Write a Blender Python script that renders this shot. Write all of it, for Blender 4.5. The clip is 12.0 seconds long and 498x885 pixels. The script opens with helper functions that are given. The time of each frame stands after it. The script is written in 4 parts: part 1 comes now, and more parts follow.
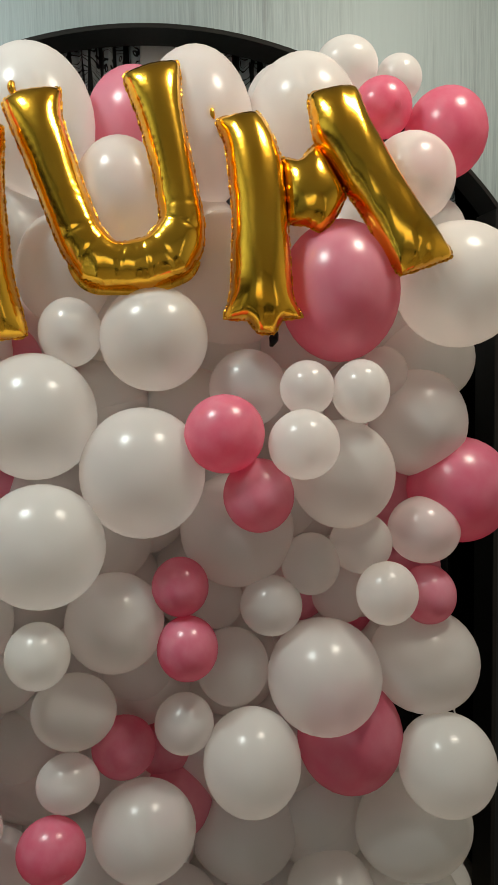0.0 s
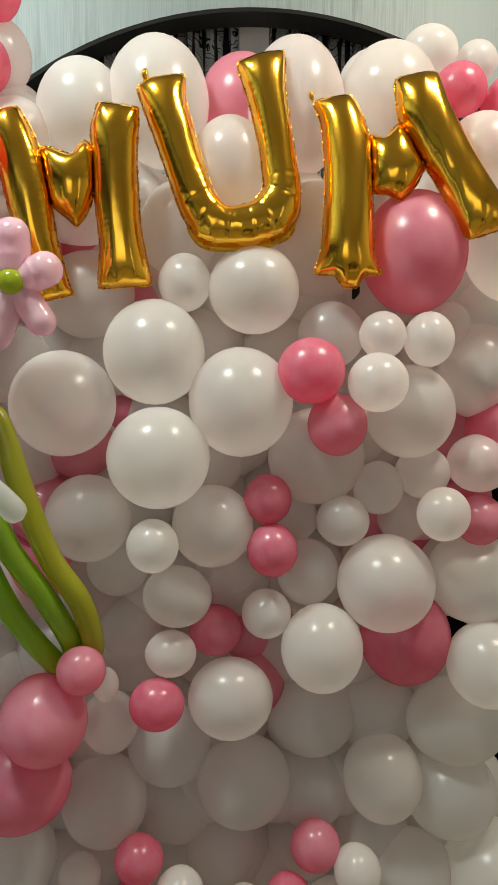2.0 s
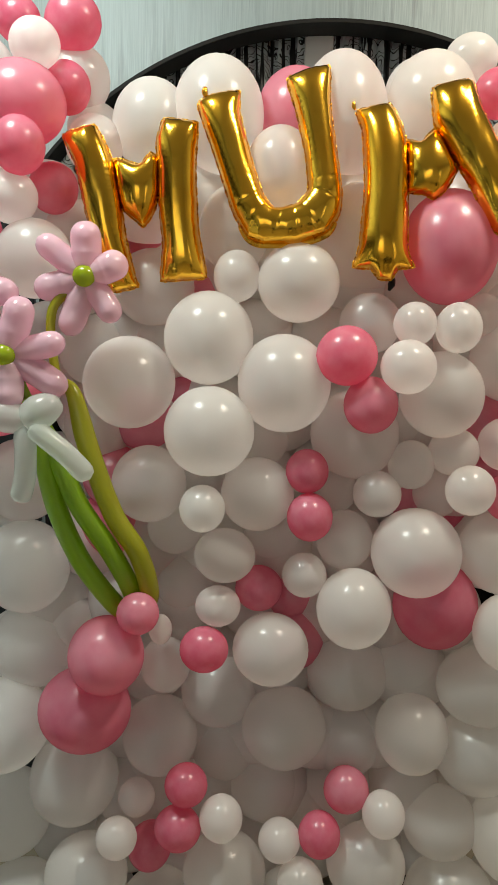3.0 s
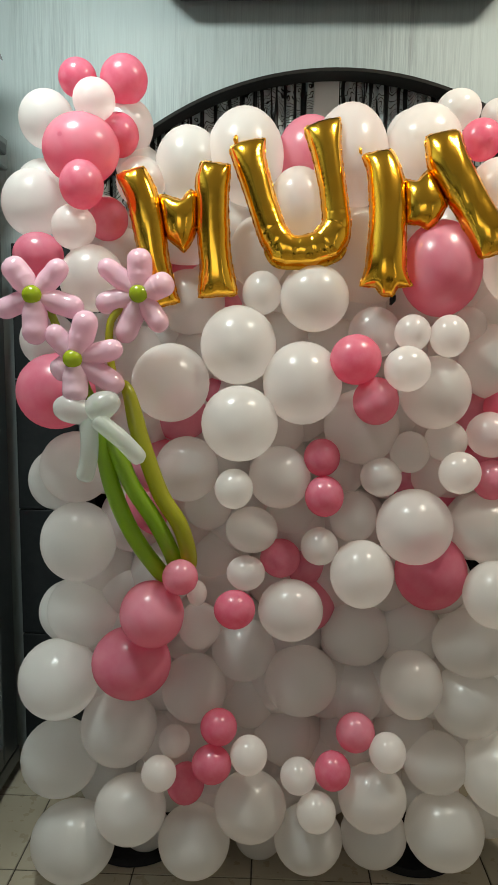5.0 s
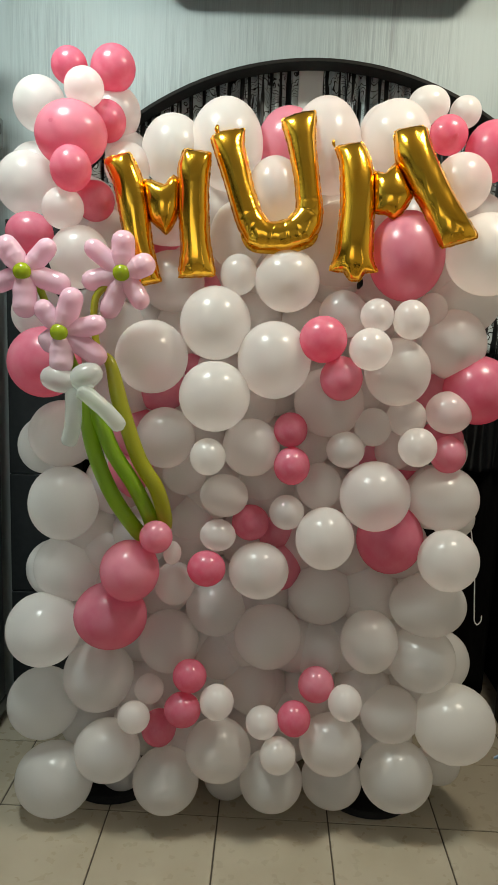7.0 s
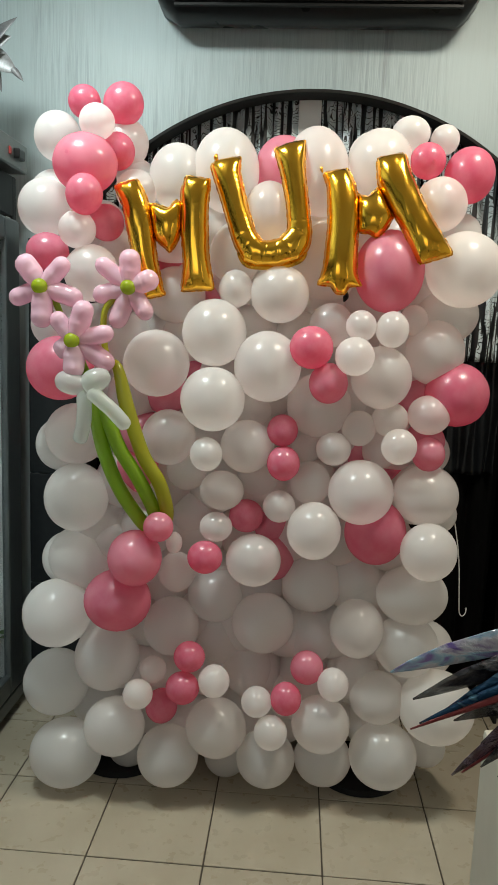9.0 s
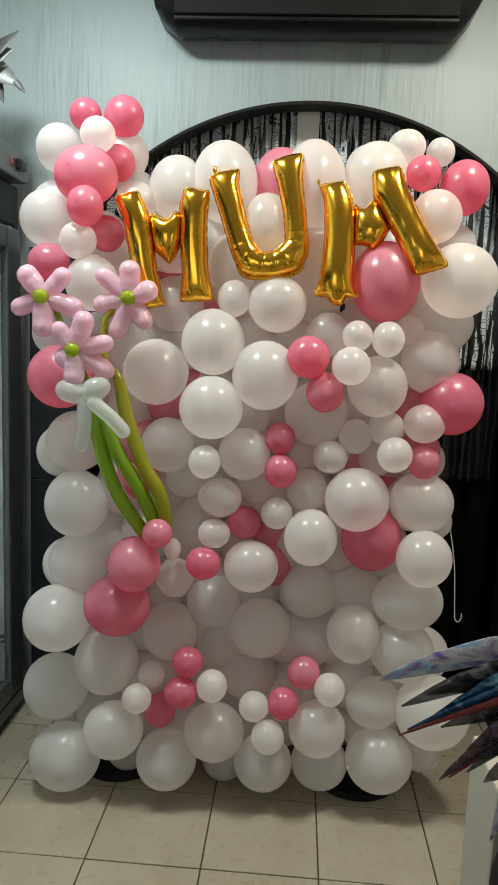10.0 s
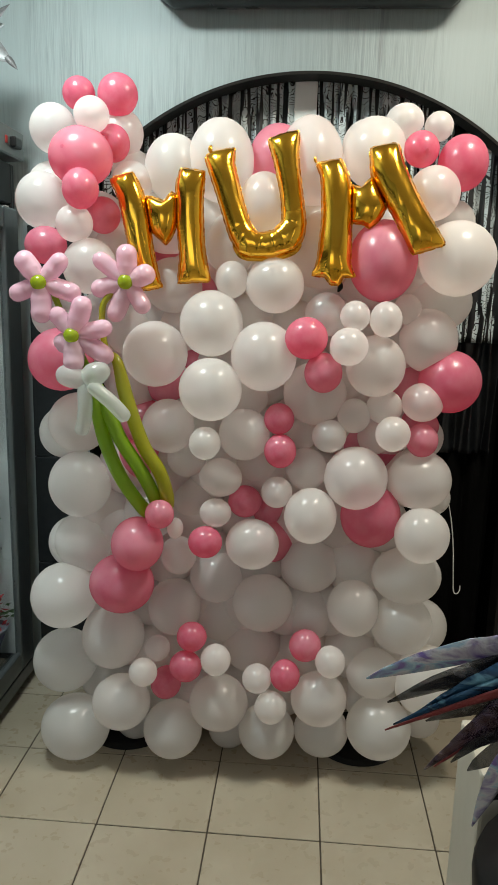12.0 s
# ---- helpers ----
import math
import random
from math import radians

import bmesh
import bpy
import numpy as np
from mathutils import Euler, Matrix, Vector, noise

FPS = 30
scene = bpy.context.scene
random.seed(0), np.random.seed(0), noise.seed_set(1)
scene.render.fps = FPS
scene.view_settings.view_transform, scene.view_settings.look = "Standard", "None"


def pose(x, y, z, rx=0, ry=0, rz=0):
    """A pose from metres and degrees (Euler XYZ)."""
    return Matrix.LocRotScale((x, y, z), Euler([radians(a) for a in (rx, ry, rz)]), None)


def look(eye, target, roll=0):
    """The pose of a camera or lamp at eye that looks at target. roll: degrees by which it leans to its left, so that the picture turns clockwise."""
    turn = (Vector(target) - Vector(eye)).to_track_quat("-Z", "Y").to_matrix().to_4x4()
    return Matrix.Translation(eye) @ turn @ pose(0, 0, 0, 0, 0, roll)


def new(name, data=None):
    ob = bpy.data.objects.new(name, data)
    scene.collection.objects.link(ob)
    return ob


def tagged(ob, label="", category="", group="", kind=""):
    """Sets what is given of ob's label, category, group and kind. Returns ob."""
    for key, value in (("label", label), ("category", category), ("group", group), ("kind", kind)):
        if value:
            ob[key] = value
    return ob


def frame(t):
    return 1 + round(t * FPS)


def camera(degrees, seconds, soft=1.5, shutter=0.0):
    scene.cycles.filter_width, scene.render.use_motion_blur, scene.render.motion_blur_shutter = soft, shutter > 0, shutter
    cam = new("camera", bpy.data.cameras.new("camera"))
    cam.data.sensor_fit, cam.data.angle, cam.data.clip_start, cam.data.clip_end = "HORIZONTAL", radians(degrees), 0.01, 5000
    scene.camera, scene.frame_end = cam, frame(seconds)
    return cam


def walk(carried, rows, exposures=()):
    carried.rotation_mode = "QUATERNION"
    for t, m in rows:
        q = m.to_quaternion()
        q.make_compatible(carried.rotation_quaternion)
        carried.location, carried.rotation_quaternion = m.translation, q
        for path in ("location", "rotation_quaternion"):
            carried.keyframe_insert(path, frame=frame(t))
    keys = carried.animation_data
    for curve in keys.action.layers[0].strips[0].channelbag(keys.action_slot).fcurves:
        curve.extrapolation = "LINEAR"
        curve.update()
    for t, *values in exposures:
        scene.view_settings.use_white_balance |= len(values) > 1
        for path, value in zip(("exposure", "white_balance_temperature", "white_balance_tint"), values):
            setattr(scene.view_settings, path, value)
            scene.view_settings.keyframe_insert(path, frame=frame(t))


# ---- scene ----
cam = camera(38.5, 12.0)
PATH = [
    (0, (0.087, -1.161, 1.526), (0.427, 0.801, 1.344), -1.3),
    (0.5, (0.05, -1.213, 1.511), (0.393, 0.745, 1.287), -0.4),
    (1, (0.021, -1.268, 1.494), (0.301, 0.694, 1.225), -0.4),
    (1.5, (0.001, -1.322, 1.483), (0.253, 0.641, 1.195), 0.2),
    (2, (0.009, -1.371, 1.484), (0.185, 0.604, 1.218), 0.4),
    (2.5, (0.053, -1.448, 1.488), (0.134, 0.534, 1.233), 0.7),
    (3, (0.096, -1.533, 1.475), (0.021, 0.444, 1.184), 0.8),
    (3.2, (0.099, -1.561, 1.470), (0.014, 0.415, 1.180), 1.3),
    (4.8, (0.043, -1.786, 1.469), (-0.019, 0.195, 1.195), 0.7),
    (5, (0.04, -1.81, 1.469), (-0.026, 0.171, 1.203), 0.7),
    (5.5, (0.06, -1.854, 1.467), (-0.036, 0.124, 1.189), 0.9),
    (6, (0.063, -1.887, 1.466), (0.016, 0.087, 1.147), 2.5),
    (6.5, (0.075, -1.914, 1.469), (0.057, 0.061, 1.154), 2.1),
    (6.7, (0.086, -1.924, 1.476), (0.055, 0.049, 1.147), 2.1),
    (8.3, (0.172, -2.057, 1.468), (0.072, -0.083, 1.156), 2.8),
    (8.5, (0.18, -2.075, 1.468), (0.071, -0.1, 1.17), 2.8),
    (9, (0.196, -2.118, 1.469), (0.072, -0.144, 1.172), 2.2),
    (9.5, (0.202, -2.138, 1.479), (0.076, -0.159, 1.221), 2.0),
    (10, (0.204, -2.144, 1.488), (0.079, -0.169, 1.199), 2.3),
    (10.5, (0.206, -2.142, 1.503), (0.069, -0.176, 1.164), 2.4),
    (11, (0.212, -2.136, 1.518), (0.083, -0.178, 1.134), 2.1),
    (11.5, (0.219, -2.154, 1.542), (0.055, -0.195, 1.172), 1.6),
    (12, (0.223, -2.156, 1.551), (0.085, -0.201, 1.153), 1.5),
]
EXPOSURES = [(0, -0.27, 6850, 10), (0.5, -0.22, 6900, 10), (1.5, -0.10, 7050, 10), (3.0, -0.04, 7050, 10), (5.5, 0.01, 6850, 9), (6.7, 0.03, 6950, 9), (8.5, 0.06, 6700, 9), (12, 0.09, 6700, 9)]
PANEL_WEST, PANEL_EAST, WINDOW, SIDE, TUBES = 33.0, 26.5, 4.8, 3.0, 3.2
walk(cam, [(t, look(eye, target, roll)) for t, eye, target, roll in PATH], EXPOSURES)

# ---- world and light ----
world = bpy.data.worlds.new("world")
scene.world = world
world.use_nodes = True
sky = world.node_tree.nodes.new("ShaderNodeTexSky")
sky.sky_type, sky.sun_disc = "NISHITA", False
sky.sun_elevation, sky.sun_rotation = radians(40), radians(200)
world.node_tree.links.new(sky.outputs[0], world.node_tree.nodes["Background"].inputs[0])
world.node_tree.nodes["Background"].inputs[1].default_value = 0.08


def area_lamp(name, m, size_x, size_y, watts, colour):
    data = bpy.data.lights.new(name, "AREA")
    data.shape, data.size, data.size_y, data.energy, data.color = "RECTANGLE", size_x, size_y, watts, colour
    ob = new(name, data)
    ob.matrix_world = m
    return ob


CEILING = 2.95
area_lamp("panel_light_west", pose(-0.68, -0.60, CEILING - 0.02), 0.32, 0.32, PANEL_WEST, (0.88, 1.0, 0.99))
area_lamp("panel_light_east", pose(0.97, -0.52, CEILING - 0.02), 0.32, 0.32, PANEL_EAST, (1.0, 0.94, 0.81))
area_lamp("shop_window_light", pose(-0.6, -4.15, 1.75, 90, 0, 0), 1.7, 1.4, WINDOW, (0.85, 0.95, 1.0))

# unseen narrow source added at the right for upright streaks on the gold foil
area_lamp("side_streak_light", pose(2.38, -3.3, 1.4, 90, 0, 90), 0.22, 1.9, SIDE, (1.0, 0.97, 0.92))

# ---- materials ----


def material(name):
    m = bpy.data.materials.new(name)
    m.use_nodes = True
    return m, m.node_tree, m.node_tree.nodes["Principled BSDF"]


def node(tree, kind, **values):
    n = tree.nodes.new(kind)
    for key, value in values.items():
        n.inputs[key.replace("_", " ")].default_value = value
    return n


def coords(tree, scale=(1, 1, 1), space="Object"):
    c = tree.nodes.new("ShaderNodeTexCoord")
    mp = tree.nodes.new("ShaderNodeMapping")
    mp.inputs["Scale"].default_value = scale
    tree.links.new(c.outputs[space], mp.inputs["Vector"])
    return mp.outputs["Vector"]


def ramp(tree, source, stops):
    r = tree.nodes.new("ShaderNodeValToRGB")
    while len(r.color_ramp.elements) < len(stops):
        r.color_ramp.elements.new(0.5)
    for e, (p, c) in zip(r.color_ramp.elements, stops):
        e.position, e.color = p, (*c, 1)
    tree.links.new(source, r.inputs[0])
    return r.outputs[0]


def bump(tree, bsdf, source, strength, distance):
    b = node(tree, "ShaderNodeBump", Strength=strength, Distance=distance)
    tree.links.new(source, b.inputs["Height"])
    tree.links.new(b.outputs[0], bsdf.inputs["Normal"])


def grained(name, low, high, rough, metal=0.0, scale=8.0, stretch=(1, 1, 1), relief=0.15, depth=0.002, vary=0.1, space="Object"):
    """Two scales of variation in colour, one of them also as relief and in the gloss."""
    m, tree, bsdf = material(name)
    v = coords(tree, stretch, space)
    fine = node(tree, "ShaderNodeTexNoise", Scale=scale * 9, Detail=6.0)
    broad = node(tree, "ShaderNodeTexNoise", Scale=scale, Detail=3.0)
    tree.links.new(v, fine.inputs["Vector"])
    tree.links.new(v, broad.inputs["Vector"])
    mix = tree.nodes.new("ShaderNodeMath")
    mix.operation = "MULTIPLY_ADD"
    mix.inputs[1].default_value = 0.4
    tree.links.new(fine.outputs[0], mix.inputs[0])
    half = tree.nodes.new("ShaderNodeMath")
    half.operation = "MULTIPLY"
    half.inputs[1].default_value = 0.6
    tree.links.new(broad.outputs[0], half.inputs[0])
    tree.links.new(half.outputs[0], mix.inputs[2])
    tree.links.new(ramp(tree, mix.outputs[0], [(0.3, low), (0.7, high)]), bsdf.inputs["Base Color"])
    r = node(tree, "ShaderNodeMapRange", To_Min=max(0.02, rough - vary), To_Max=rough + vary)
    tree.links.new(broad.outputs[0], r.inputs["Value"])
    tree.links.new(r.outputs[0], bsdf.inputs["Roughness"])
    bsdf.inputs["Metallic"].default_value = metal
    if relief:
        bump(tree, bsdf, mix.outputs[0], relief, depth)
    return m


def latex(name, deep, pale, through_colour, rough=0.27, see=0.45, clearness=0.12):
    """Thin rubber skin: glossy, a little of the light passes through."""
    m, tree, bsdf = material(name)
    info = tree.nodes.new("ShaderNodeObjectInfo")
    noise_ = node(tree, "ShaderNodeTexNoise", Scale=2.2, Detail=3.0)
    tree.links.new(coords(tree), noise_.inputs["Vector"])
    add = tree.nodes.new("ShaderNodeMath")
    add.operation = "MULTIPLY_ADD"
    add.inputs[1].default_value = 0.5
    tree.links.new(info.outputs["Random"], add.inputs[0])
    tree.links.new(noise_.outputs[0], add.inputs[2])
    colour = ramp(tree, add.outputs[0], [(0.3, deep), (1.0, pale)])
    tree.links.new(colour, bsdf.inputs["Base Color"])
    bsdf.inputs["Roughness"].default_value = rough
    bsdf.inputs["IOR"].default_value = 1.5
    bsdf.inputs["Specular IOR Level"].default_value = 0.95
    fine = node(tree, "ShaderNodeTexNoise", Scale=60.0, Detail=2.0)
    tree.links.new(coords(tree), fine.inputs["Vector"])
    bump(tree, bsdf, fine.outputs[0], 0.03, 0.001)
    skin = node(tree, "ShaderNodeBsdfTranslucent", Color=(*through_colour, 1))
    mix = node(tree, "ShaderNodeMixShader", Fac=see)
    tree.links.new(bsdf.outputs[0], mix.inputs[1])
    tree.links.new(skin.outputs[0], mix.inputs[2])
    clear = node(tree, "ShaderNodeBsdfTransparent", Color=(*through_colour, 1))
    both = node(tree, "ShaderNodeMixShader", Fac=clearness)
    tree.links.new(mix.outputs[0], both.inputs[1])
    tree.links.new(clear.outputs[0], both.inputs[2])
    tree.links.new(both.outputs[0], tree.nodes["Material Output"].inputs["Surface"])
    return m


WHITE = latex("white_latex", (0.94, 0.955, 0.95), (0.965, 0.975, 0.97), (0.995, 0.955, 0.935), 0.25, 0.58, 0.25)
PINK = latex("pink_latex", (0.75, 0.160, 0.275), (0.89, 0.42, 0.535), (0.96, 0.26, 0.39), 0.27, 0.5, 0.10)
TIP = latex("pink_latex_tip", (0.74, 0.20, 0.315), (0.80, 0.25, 0.37), (0.92, 0.25, 0.38), 0.3, 0.5)
PETAL = latex("pale_pink_latex", (0.88, 0.57, 0.70), (0.93, 0.68, 0.78), (0.95, 0.68, 0.78), 0.17, 0.36, 0.14)
LIME = latex("lime_latex", (0.42, 0.54, 0.02), (0.48, 0.60, 0.03), (0.48, 0.62, 0.03), 0.2)
STEM = latex("green_latex", (0.28, 0.50, 0.015), (0.36, 0.58, 0.02), (0.42, 0.64, 0.04), 0.3, 0.3)
STEM_OLIVE = latex("olive_latex", (0.38, 0.39, 0.012), (0.46, 0.45, 0.016), (0.55, 0.55, 0.025), 0.3, 0.3)
BOW = latex("white_twist_latex", (0.78, 0.80, 0.78), (0.85, 0.87, 0.85), (0.85, 0.88, 0.85), 0.22, 0.5, 0.35)

GOLD, tree, bsdf = material("gold_foil")
bsdf.inputs["Metallic"].default_value = 1.0
n = node(tree, "ShaderNodeTexNoise", Scale=9.0, Detail=3.0)
tree.links.new(coords(tree), n.inputs["Vector"])
tree.links.new(ramp(tree, n.outputs[0], [(0.3, (1.0, 0.49, 0.04)), (0.7, (1.0, 0.57, 0.065))]), bsdf.inputs["Base Color"])
bsdf.inputs["Roughness"].default_value = 0.165
n = node(tree, "ShaderNodeTexNoise", Scale=28.0, Detail=4.0)
tree.links.new(coords(tree), n.inputs["Vector"])
bump(tree, bsdf, n.outputs[0], 0.12, 0.004)
GOLD_SEAM = grained("gold_foil_seam", (0.66, 0.31, 0.03), (0.88, 0.48, 0.06), 0.28, 1.0, 40.0, relief=0.5, depth=0.003)

# streaked silver wall covering
WALL, tree, bsdf = material("streaked_silver_wallpaper")
v = coords(tree, (150, 150, 4.0))
v2 = coords(tree, (2.6, 2.6, 0.9))
v3 = coords(tree, (42, 42, 2.0))
streak = node(tree, "ShaderNodeTexNoise", Scale=1.6, Detail=6.0, Roughness=0.6)
drip = node(tree, "ShaderNodeTexNoise", Scale=1.5, Detail=8.0, Roughness=0.65)
patch = node(tree, "ShaderNodeTexNoise", Scale=1.3, Detail=3.0)
tree.links.new(v, streak.inputs["Vector"])
tree.links.new(v3, drip.inputs["Vector"])
tree.links.new(v2, patch.inputs["Vector"])
mul = tree.nodes.new("ShaderNodeMath")
mul.operation = "MULTIPLY"
drips = ramp(tree, drip.outputs[0], [(0.48, (0, 0, 0)), (0.74, (1, 1, 1))])
patches = ramp(tree, patch.outputs[0], [(0.42, (0.12, 0.12, 0.12)), (0.64, (1, 1, 1))])
tree.links.new(drips, mul.inputs[0])
tree.links.new(patches, mul.inputs[1])
base = ramp(tree, mul.outputs[0], [(0.0, (0.350, 0.415, 0.425)), (1.0, (0.225, 0.26, 0.265))])
fleck = node(tree, "ShaderNodeMapRange", From_Min=0.34, From_Max=0.68, To_Min=-0.16, To_Max=0.14)
tree.links.new(streak.outputs[0], fleck.inputs["Value"])
where = tree.nodes.new("ShaderNodeMath")
where.operation = "MULTIPLY_ADD"
where.inputs[2].default_value = 1.0
tree.links.new(fleck.outputs[0], where.inputs[0])
tree.links.new(patches, where.inputs[1])
tone = tree.nodes.new("ShaderNodeVectorMath")
tone.operation = "SCALE"
tree.links.new(base, tone.inputs[0])
tree.links.new(where.outputs[0], tone.inputs["Scale"])
tree.links.new(tone.outputs[0], bsdf.inputs["Base Color"])
bsdf.inputs["Metallic"].default_value = 0.15
bsdf.inputs["Roughness"].default_value = 0.52
bump(tree, bsdf, mul.outputs[0], 0.15, 0.002)


def matt(m, level=0.15):
    m.node_tree.nodes["Principled BSDF"].inputs["Specular IOR Level"].default_value = level
    return m


PLASTER = grained("pale_plaster", (0.62, 0.61, 0.58), (0.70, 0.69, 0.66), 0.7, scale=3)
CEIL = grained("white_ceiling_paint", (0.62, 0.62, 0.60), (0.70, 0.70, 0.68), 0.8, scale=4)
BLACK = matt(grained("black_metal", (0.008, 0.008, 0.008), (0.014, 0.013, 0.013), 0.55, 0.0, 12, relief=0.05))
ARCH = matt(grained("black_arch_trim", (0.012, 0.011, 0.010), (0.020, 0.018, 0.017), 0.6, 0.0, 10, relief=0.08))
CHARCOAL = matt(grained("charcoal_plastic", (0.009, 0.009, 0.0095), (0.015, 0.015, 0.0155), 0.30, 0.0, 6, relief=0.04), 0.3)
CHARCOAL_DARK = matt(grained("dark_slot_plastic", (0.004, 0.004, 0.004), (0.008, 0.008, 0.008), 0.5, 0.0, 6, relief=0.04), 0.2)
STEEL = grained("grey_fridge_steel", (0.16, 0.18, 0.18), (0.21, 0.23, 0.23), 0.42, 0.4, 5, (1, 1, 6), relief=0.05)
FRAME = grained("grey_door_frame", (0.09, 0.105, 0.11), (0.13, 0.15, 0.155), 0.38, 0.4, 6, (1, 1, 0.3), relief=0.04)
FRIDGE_DARK = matt(grained("dark_fridge_body", (0.013, 0.016, 0.018), (0.022, 0.026, 0.028), 0.5, 0.0, 5, relief=0.05), 0.25)
INNER = grained("white_fridge_lining", (0.70, 0.72, 0.72), (0.78, 0.80, 0.80), 0.4, 0, 5, relief=0.03)
GROUT = grained("dark_grout", (0.035, 0.026, 0.018), (0.07, 0.054, 0.038), 0.9, 0, 30)
DARK_CLOTH = matt(grained("black_cloth", (0.002, 0.002, 0.002), (0.006, 0.006, 0.006), 0.85, 0, 20, (1, 1, 0.2), relief=0.4), 0.05)
SEQUIN = grained("black_sequin_cloth", (0.002, 0.002, 0.002), (0.012, 0.014, 0.017), 0.4, 0.1, 9, relief=0.6, depth=0.006)
PALE = grained("pale_grey_panel", (0.80, 0.84, 0.83), (0.86, 0.89, 0.88), 0.6, 0, 4, (1, 1, 0.3))
PEDESTAL = grained("cream_pedestal_paint", (0.42, 0.385, 0.315), (0.48, 0.445, 0.37), 0.5, 0, 4)
SILVER = grained("silver_leaf", (0.13, 0.14, 0.145), (0.34, 0.35, 0.36), 0.5, 0.35, 14, relief=0.3)
SILVER_DARK = grained("dark_silver_leaf", (0.05, 0.05, 0.055), (0.18, 0.18, 0.185), 0.5, 0.3, 14, relief=0.3)
RED = grained("red_switch_plastic", (0.26, 0.015, 0.015), (0.34, 0.03, 0.025), 0.35)
GREEN = grained("green_foliage", (0.03, 0.07, 0.02), (0.06, 0.12, 0.03), 0.5, 0, 20)
ROSE = grained("red_flower", (0.45, 0.02, 0.03), (0.6, 0.05, 0.06), 0.6, 0, 20)
CORD = grained("white_cord", (0.62, 0.62, 0.60), (0.72, 0.72, 0.70), 0.5)

TILE, tree, bsdf = material("cream_floor_tile")
info = tree.nodes.new("ShaderNodeObjectInfo")
v = coords(tree, (1, 1, 1))
shift = tree.nodes.new("ShaderNodeVectorMath")
shift.operation = "ADD"
tree.links.new(v, shift.inputs[0])
tree.links.new(info.outputs["Location"], shift.inputs[1])
cloud = node(tree, "ShaderNodeTexNoise", Scale=4.0, Detail=3.0, Roughness=0.5, Distortion=0.2)
fine = node(tree, "ShaderNodeTexNoise", Scale=26.0, Detail=4.0)
tree.links.new(shift.outputs[0], cloud.inputs["Vector"])
tree.links.new(shift.outputs[0], fine.inputs["Vector"])
add = tree.nodes.new("ShaderNodeMath")
add.operation = "MULTIPLY_ADD"
add.inputs[1].default_value = 0.10
tree.links.new(info.outputs["Random"], add.inputs[0])
tree.links.new(cloud.outputs[0], add.inputs[2])
tree.links.new(ramp(tree, add.outputs[0], [(0.25, (0.295, 0.255, 0.185)), (0.50, (0.345, 0.30, 0.225)), (0.80, (0.39, 0.345, 0.27))]), bsdf.inputs["Base Color"])
r = node(tree, "ShaderNodeMapRange", To_Min=0.18, To_Max=0.42)
tree.links.new(fine.outputs[0], r.inputs["Value"])
tree.links.new(r.outputs[0], bsdf.inputs["Roughness"])
bump(tree, bsdf, cloud.outputs[0], 0.05, 0.002)

# black scrollwork print on pale satin
def scroll_cloth(name, cut):
    m, tree, bsdf = material(name)
    v = coords(tree, (1, 0.15, 1))
    warp = node(tree, "ShaderNodeTexNoise", Scale=14.0, Detail=2.0)
    tree.links.new(v, warp.inputs["Vector"])
    mixv = tree.nodes.new("ShaderNodeVectorMath")
    mixv.operation = "MULTIPLY_ADD"
    mixv.inputs[1].default_value = (0.22, 0.0, 0.22)
    tree.links.new(warp.outputs["Color"], mixv.inputs[0])
    tree.links.new(v, mixv.inputs[2])
    scroll = tree.nodes.new("ShaderNodeTexWave")
    scroll.wave_type = "RINGS"
    scroll.inputs["Scale"].default_value = 20.0
    scroll.inputs["Distortion"].default_value = 7.0
    scroll.inputs["Detail"].default_value = 1.0
    tree.links.new(mixv.outputs[0], scroll.inputs["Vector"])
    lines = ramp(tree, scroll.outputs[1], [(0.06, (1, 1, 1)), (0.16, (0, 0, 0))])
    blot = node(tree, "ShaderNodeTexNoise", Scale=44.0, Detail=3.0)
    tree.links.new(coords(tree, (1.0, 0.0, 0.06)), blot.inputs["Vector"])
    blots = ramp(tree, blot.outputs[0], [(cut - 0.012, (0, 0, 0)), (cut + 0.012, (1, 1, 1))])
    big = tree.nodes.new("ShaderNodeMath")
    big.operation = "MAXIMUM"
    tree.links.new(lines, big.inputs[0])
    tree.links.new(blots, big.inputs[1])
    tree.links.new(ramp(tree, big.outputs[0], [(0.2, (0.56, 0.64, 0.66)), (0.6, (0.008, 0.008, 0.009))]), bsdf.inputs["Base Color"])
    bsdf.inputs["Roughness"].default_value = 0.42
    return m


CURTAIN = scroll_cloth("black_and_white_curtain", 0.525)
CURTAIN_BLACK = scroll_cloth("mostly_black_scroll_curtain", 0.49)

GLASS, tree, bsdf = material("door_glass")
bsdf.inputs["Base Color"].default_value = (0.93, 0.97, 0.96, 1)
bsdf.inputs["Roughness"].default_value = 0.02
bsdf.inputs["Transmission Weight"].default_value = 1.0
bsdf.inputs["IOR"].default_value = 1.45


def glow(name, colour, strength):
    m, tree, bsdf = material(name)
    bsdf.inputs["Emission Color"].default_value = (*colour, 1)
    bsdf.inputs["Emission Strength"].default_value = strength
    return m


DIFFUSER = grained("white_diffuser", (0.75, 0.75, 0.75), (0.82, 0.82, 0.82), 0.5)
TUBE = glow("fridge_tube_glow", (0.80, 0.98, 1.0), TUBES)


